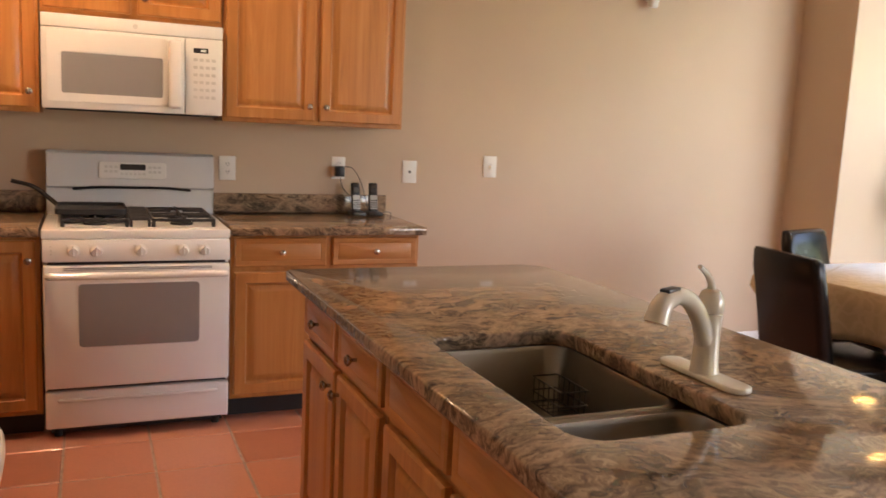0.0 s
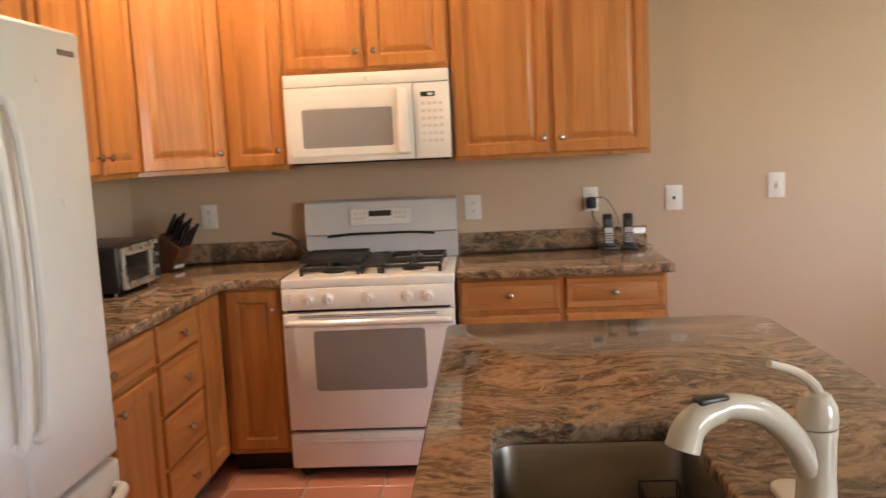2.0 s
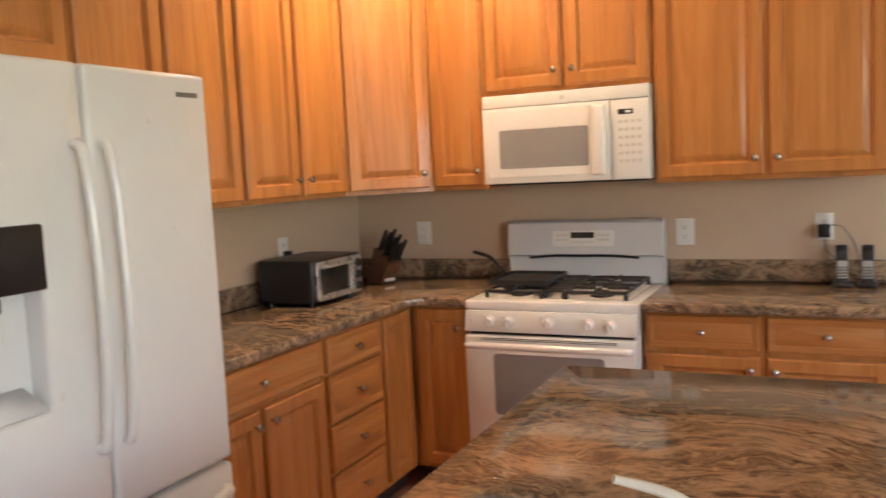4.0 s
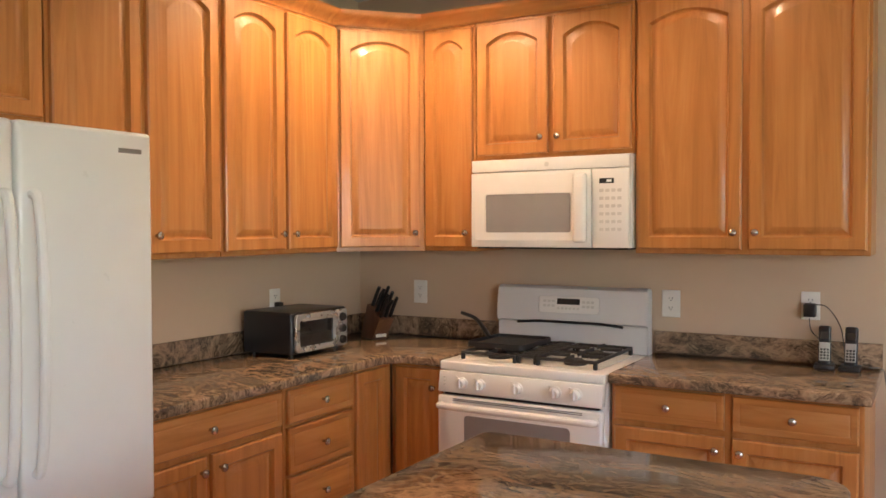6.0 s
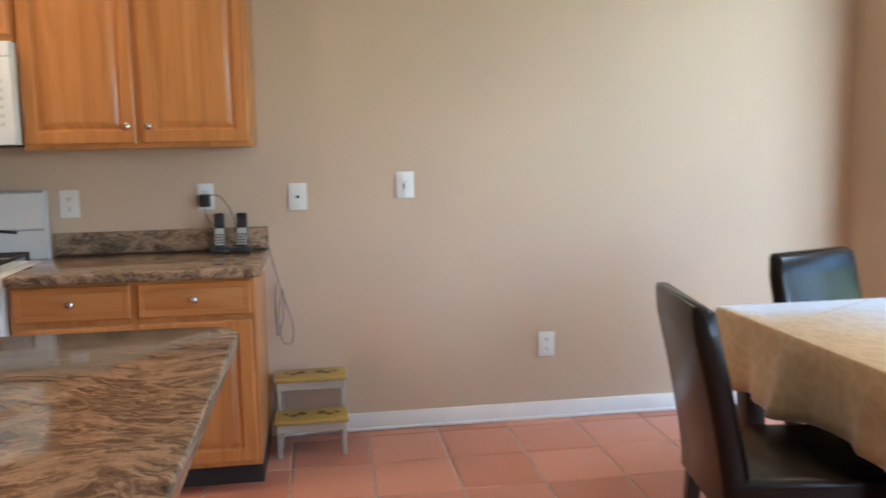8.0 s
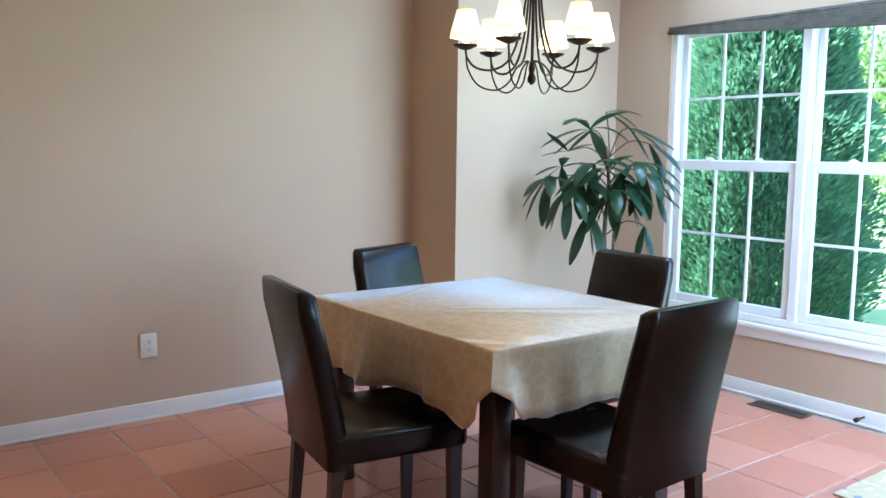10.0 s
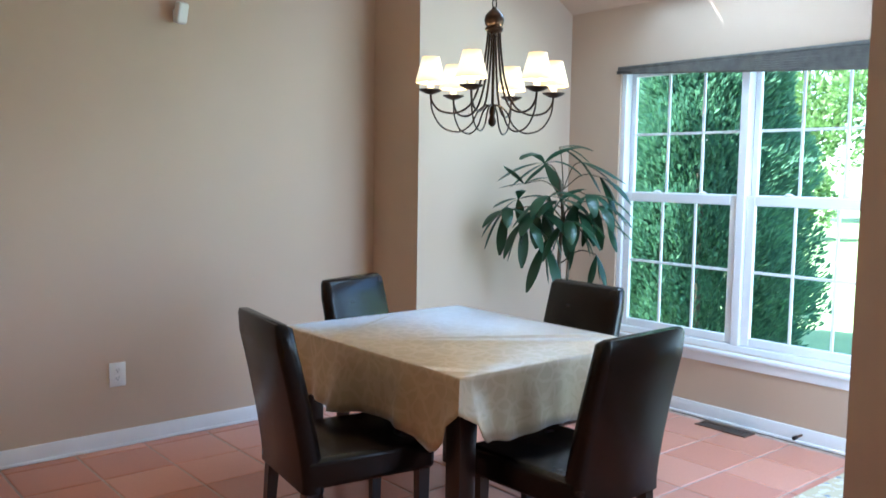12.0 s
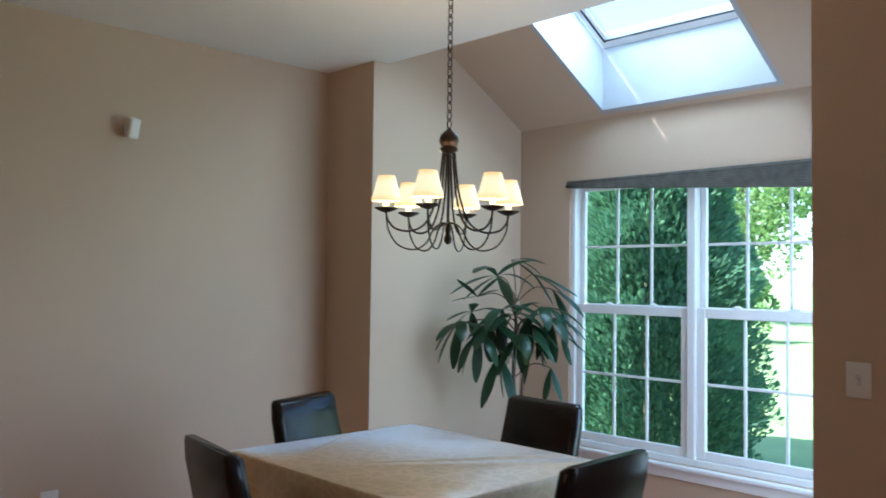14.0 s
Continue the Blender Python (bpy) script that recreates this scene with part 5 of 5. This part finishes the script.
# leaf clusters: across, height, toward the room, leaf length, mean lean across and up, spread, droop, number
CLUSTERS = ((-0.34, 1.23, -0.05, 0.19, -0.25, 0.1, 1.0, 1.7, 7), (-0.24, 1.39, 0.0, 0.14, -0.1, 0.5, 0.9, 0.6, 4), (-0.12, 1.52, 0.03, 0.22, -0.1, 0.3, 1.0, 1.2, 6),
            (-0.16, 1.24, -0.1, 0.22, -0.1, -0.3, 0.9, 1.8, 6), (-0.02, 1.29, -0.12, 0.19, 0.0, 0.2, 1.0, 1.4, 6), (0.08, 1.24, -0.12, 0.22, 0.35, -0.35, 0.6, 1.8, 5),
            (0.14, 1.33, -0.05, 0.2, 0.6, 0.2, 0.8, 2.2, 6), (-0.03, 1.62, 0.06, 0.17, 0.9, 0.1, 0.5, 0.9, 3), (0.1, 1.53, 0.05, 0.2, 1.0, -0.2, 0.45, 0.8, 4), (0.22, 1.44, 0.03, 0.19, 0.9, -0.4, 0.5, 0.9, 4),
            (-0.1, 1.05, -0.1, 0.22, -0.1, -0.9, 0.6, 1.2, 4), (0.21, 0.97, -0.04, 0.13, 0.0, -0.9, 0.5, 1.0, 4), (0.27, 1.18, -0.03, 0.16, 0.7, -0.6, 0.4, 0.6, 2), (-0.27, 1.3, -0.06, 0.16, -0.2, 0.2, 0.9, 1.2, 5),
            (-0.08, 1.32, -0.16, 0.2, -0.2, 0.0, 1.0, 1.5, 6), (0.03, 1.18, -0.16, 0.2, 0.1, -0.2, 1.0, 1.6, 6), (-0.22, 1.17, -0.14, 0.18, -0.1, -0.3, 0.9, 1.6, 5), (0.2, 1.27, -0.1, 0.18, 0.5, -0.1, 0.8, 1.6, 5))
for u, z, v, size, lu, lz, spread, droop, n in CLUSTERS:
    across = Vector((0.66, -0.75, 0))
    near = Vector((-0.75, -0.66, 0))
    base = across * u - near * v + Vector((0, 0, z))
    root = Vector((0.0, 0.0, min(1.36, z - 0.06)))
    part("stem", tube(arc([root, root.lerp(base, 0.5) + Vector((0, 0, 0.05)), base], 5), 0.0045, 6, None, 0.003), M_BARK, plant)
    a0 = rng.uniform(0, 6.3)
    for i in range(n):
        a = a0 + 2 * math.pi * i / n
        d = across * (lu + spread * math.cos(a)) + near * (0.25 + 0.55 * spread * math.sin(a)) + Vector((0, 0, lz + spread * 0.55 * math.sin(a + 0.6)))
        bm = bmesh.new()
        leaflet(bm, base, d, 1.4 * size * rng.uniform(0.8, 1.2), size * 0.38, droop * rng.uniform(0.6, 1.3))
        part("leaf", bm, M_LEAF, plant, smooth=60)

# ---- floor vent, door stop, mat ----
M_VENT = plain("brown metal vent", (0.12, 0.08, 0.055), 0.4, 0.6)
vent = thing("floor_vent", "brown metal floor register by the window wall", "vent", (5.5, -1.79, 0))
part("vent_frame", slab([(-0.055, -0.16), (0.055, -0.16), (0.055, 0.16), (-0.055, 0.16)], 0.001, 0.006, [[(-0.04, -0.145), (0.04, -0.145), (0.04, 0.145), (-0.04, 0.145)]]), M_VENT, vent)
part("backing", box(-0.041, 0.041, -0.146, 0.146, 0.0005, 0.0015), M_BLACK, vent)
for i in range(12):
    y = -0.135 + i * 0.0245
    part("slat", box(-0.04, 0.04, y - 0.004, y + 0.004, 0.0018, 0.005), M_VENT, vent)
stop = thing("door_stop", "small dark metal door stop on the baseboard", "door stop", (XW - 0.024, -2.2, 0.05))
part("shank", tube([(0.01, 0, 0), (-0.06, 0, 0)], 0.006, 8), M_VENT, stop)
part("tip", tube([(-0.055, 0, 0), (-0.08, 0, 0)], 0.012, 10), M_BLACK, stop)


def floral():
    k = Nodes("floral woven mat", 0.9)
    v = k.coords("World")
    vo = k.n("TexVoronoi", ins={"Vector": v, "Scale": 13.0})
    f = k.ramp(vo.outputs[0], (0.22, (1, 1, 1)), (0.3, (0, 0, 0)))
    col = k.mix(f, (0.5, 0.42, 0.26), (0.2, 0.24, 0.28))
    col = k.mix(k.ramp(k.noise(v, 22, 3), (0.55, (0, 0, 0)), (0.62, (1, 1, 1))), col, (0.62, 0.58, 0.5))
    k.put(color=col)
    k.bump(k.noise(v, 300, 2), 0.4, 0.003)
    return k.m


tagged(part("floor_mat", slab(round_rect(4.62, 5.4, -2.97, -2.56, 0.01), 0.001, 0.01, (), 0.003), floral()), "pale yellow floral mat on the tile floor", "mat")

# ---- outside ----
def lawn():
    k = Nodes("mown grass", 0.9)
    v = k.coords("World")
    f = k.noise(v, 0.7, 5)
    fine = k.noise(v, 30, 4)
    col = k.ramp(f, (0.3, (0.2, 0.28, 0.09)), (0.7, (0.32, 0.42, 0.15)))
    k.put(color=k.mix(k.scaled(fine, 0, 0.5), col, (0.07, 0.13, 0.03)))
    k.bump(fine, 0.5, 0.02)
    return k.m


bm = bmesh.new()
for x0, x1, y0, y1 in ((XW + TH + 0.05, 900, -900, 900), (-900, XL - TH - 0.05, -900, 900), (XL - TH - 0.05, XW + TH + 0.05, TH + 0.05, 900), (XL - TH - 0.05, XW + TH + 0.05, -900, YB - TH - 0.05)):
    q = [bm.verts.new(p) for p in ((x0, y0, -0.4), (x1, y0, -0.4), (x1, y1, -0.4), (x0, y1, -0.4))]
    bm.faces.new(q)
bmesh.ops.remove_doubles(bm, verts=bm.verts, dist=0.001)
setting("ground", bm, lawn(), "sunlit mown green lawn", "lawn")

M_FOL = leaf_material("arborvitae foliage", (0.075, 0.17, 0.1), (0.19, 0.35, 0.18), 0.7)
M_FOL2 = leaf_material("broadleaf foliage", (0.12, 0.21, 0.06), (0.3, 0.42, 0.15), 0.6)


def sprays(rng, count, place, size, slim=1.0):
    """Many small folded leaf sprays as one mesh."""
    vs, fs = [], []
    for _ in range(count):
        p, out = place(rng)
        d = (out + Vector((rng.uniform(-0.5, 0.5), rng.uniform(-0.5, 0.5), rng.uniform(0.1, 0.9)))).normalized()
        s = d.cross(Vector((rng.uniform(-1, 1), rng.uniform(-1, 1), rng.uniform(-1, 1)))).normalized()
        ln = size * rng.uniform(0.6, 1.4)
        w = ln * rng.uniform(0.22, 0.38) * slim
        o = len(vs)
        mid = p + d * ln * 0.55
        vs += [p, mid + s * w + d.cross(s) * w * 0.3, p + d * ln, mid - s * w + d.cross(s) * w * 0.3]
        fs += [(o, o + 1, o + 2), (o, o + 2, o + 3)]
    me = bpy.data.meshes.new("crown")
    me.from_pydata([tuple(v) for v in vs], [], fs)
    return me


def arborvitae(x, y, h, r, seed, count):
    tree = thing("arborvitae", "tall dense green arborvitae outside the window", "tree", (x, y, -0.4), 0, "arborvitae hedge")
    rg = random.Random(seed)
    part("trunk", tube([(0, 0, 0), (0, 0, h * 0.9)], 0.05, 8, None, 0.02), M_BARK, tree)
    lumps = [(rg.uniform(0, 6.28), rg.uniform(0.05, 0.9), rg.uniform(0.12, 0.3)) for _ in range(46)]

    def place(g):
        t = g.random() ** 0.8
        a = g.uniform(0, 2 * math.pi)
        base = r * (1 - t ** 2.2) ** 0.75 * (0.55 + 0.45 * min(1, t * 6 + 0.4))
        bump = 0.0
        for la, lt, ls in lumps:
            da = (a - la + math.pi) % (2 * math.pi) - math.pi
            bump = max(bump, ls * math.exp(-(da * 2.4) ** 2 - ((t - lt) * 12) ** 2))
        rad = base * (0.78 + bump * 1.6) * g.uniform(0.72, 1.0) + 0.02
        o = Vector((math.cos(a), math.sin(a), 0.35))
        return Vector((math.cos(a) * rad, math.sin(a) * rad, 0.05 + t * h)), o

    me = sprays(rg, count, place, 0.07, 0.5)
    me.materials.append(M_FOL)
    crown_ob = new("crown", me)
    crown_ob.parent = tree
    return tree


arborvitae(7.75, -0.12, 3.8, 0.95, 1, 100000)
arborvitae(8.2, 1.2, 4.0, 1.05, 2, 75000)
arborvitae(8.5, 2.9, 4.8, 1.0, 3, 15000)
arborvitae(8.75, 0.3, 3.9, 1.0, 4, 50000)


def broadleaf(x, y, h, r, seed, count=9000, size=0.24):
    tree = thing("tree", "leafy green garden tree standing on the lawn", "tree", (x, y, -0.4), 0, "garden trees")
    rg = random.Random(seed)
    bm = tube(arc([(0, 0, 0), (0.1, 0.05, h * 0.3), (0, 0, h * 0.75)], 4), 0.2, 8, None, 0.06)
    for _ in range(7):
        a = rg.uniform(0, 6.28)
        z = rg.uniform(0.3, 0.6) * h
        tube([(0, 0, z), (math.cos(a) * r * 0.6, math.sin(a) * r * 0.6, z + h * 0.2)], 0.07, 6, bm, 0.02)
    part("trunk", bm, M_BARK, tree)
    blobs = [(Vector((rg.gauss(0, r * 0.45), rg.gauss(0, r * 0.45), h * rg.uniform(0.35, 0.95))), r * rg.uniform(0.25, 0.45)) for _ in range(16)]

    def place(g):
        c, br = g.choice(blobs)
        d = Vector((g.gauss(0, 1), g.gauss(0, 1), g.gauss(0, 1))).normalized()
        return c + d * br * g.uniform(0.7, 1.0), d

    me = sprays(rg, count, place, size)
    me.materials.append(M_FOL2)
    c = new("crown", me)
    c.parent = tree
    return tree


for i, (x, y, h, r) in enumerate(((34, 4.5, 8, 3.0), (40, -2.5, 10, 4), (46, 9, 11, 4.5), (52, 3.5, 12, 5), (38, 14, 9, 3.6), (55, -8, 12, 5), (30, -9, 7, 3), (60, 15, 13, 6))):
    broadleaf(x, y, h, r, 40 + i)
for i, (x, y) in enumerate(((27, 2.0), (28.5, 5.6), (26.5, 8.5), (30, -1.2))):
    broadleaf(x, y, 1.9, 1.2, 70 + i, 2200, 0.2)

# ---- floor ----
setting("floor", box(XC + TH, XW + TH, YS - TH, TH, -0.1, -0.004, bm=box(XL - TH, XC + TH, YB - TH, TH, -0.1, -0.004)), M_GROUT, "terracotta tile floor with pale grout joints", "floor")
floor = bpy.data.objects["floor"]
PITCH, OX, OY = 0.3445, 0.037, -0.785


def tile_mesh():
    bm = bmesh.new()
    h = PITCH / 2 - 0.005
    rings = []
    for d, z in ((0, -0.003), (0, 0.0005), (0.004, 0.0035)):
        rings.append([bm.verts.new((sx * (h - d), sy * (h - d), z)) for sx, sy in ((-1, -1), (1, -1), (1, 1), (-1, 1))])
    for a, b in zip(rings, rings[1:]):
        for i in range(4):
            bm.faces.new((a[i], a[(i + 1) % 4], b[(i + 1) % 4], b[i]))
    bm.faces.new(rings[-1])
    return mesh_of("tile", bm, M_TILE)


TILE = tile_mesh()
rest_v, rest_f = [], []
tn = [tuple(v.co) for v in TILE.vertices]
tf = [tuple(p.vertices) for p in TILE.polygons]
for i in range(-5, 17):
    for j in range(-19, 3):
        x, y = OX + (i + 0.5) * PITCH, OY + (j + 0.5) * PITCH
        if not (XL < x < XW + 0.1 and YB < y < 0.12) or (x > XC + 0.1 and not YS < y < YN + 0.15):
            continue
        near = -0.7 < x and y > -3.3 and not (0.6 < x < 1.1 and -3.3 < y < -1.9)
        if near:
            ob = new("tile", TILE)
            ob.parent = floor
            ob.location = (x, y, -0.0035 + random.uniform(-0.0006, 0.0006))
        else:
            o = len(rest_v)
            rest_v += [(x + a, y + b, c - 0.0035) for a, b, c in tn]
            rest_f += [tuple(q + o for q in f) for f in tf]
me = bpy.data.meshes.new("tiles")
me.from_pydata(rest_v, [], rest_f)
me.materials.append(M_TILE)
rest = new("tiles", me)
rest.parent = floor
tagged(rest, kind="stuff")
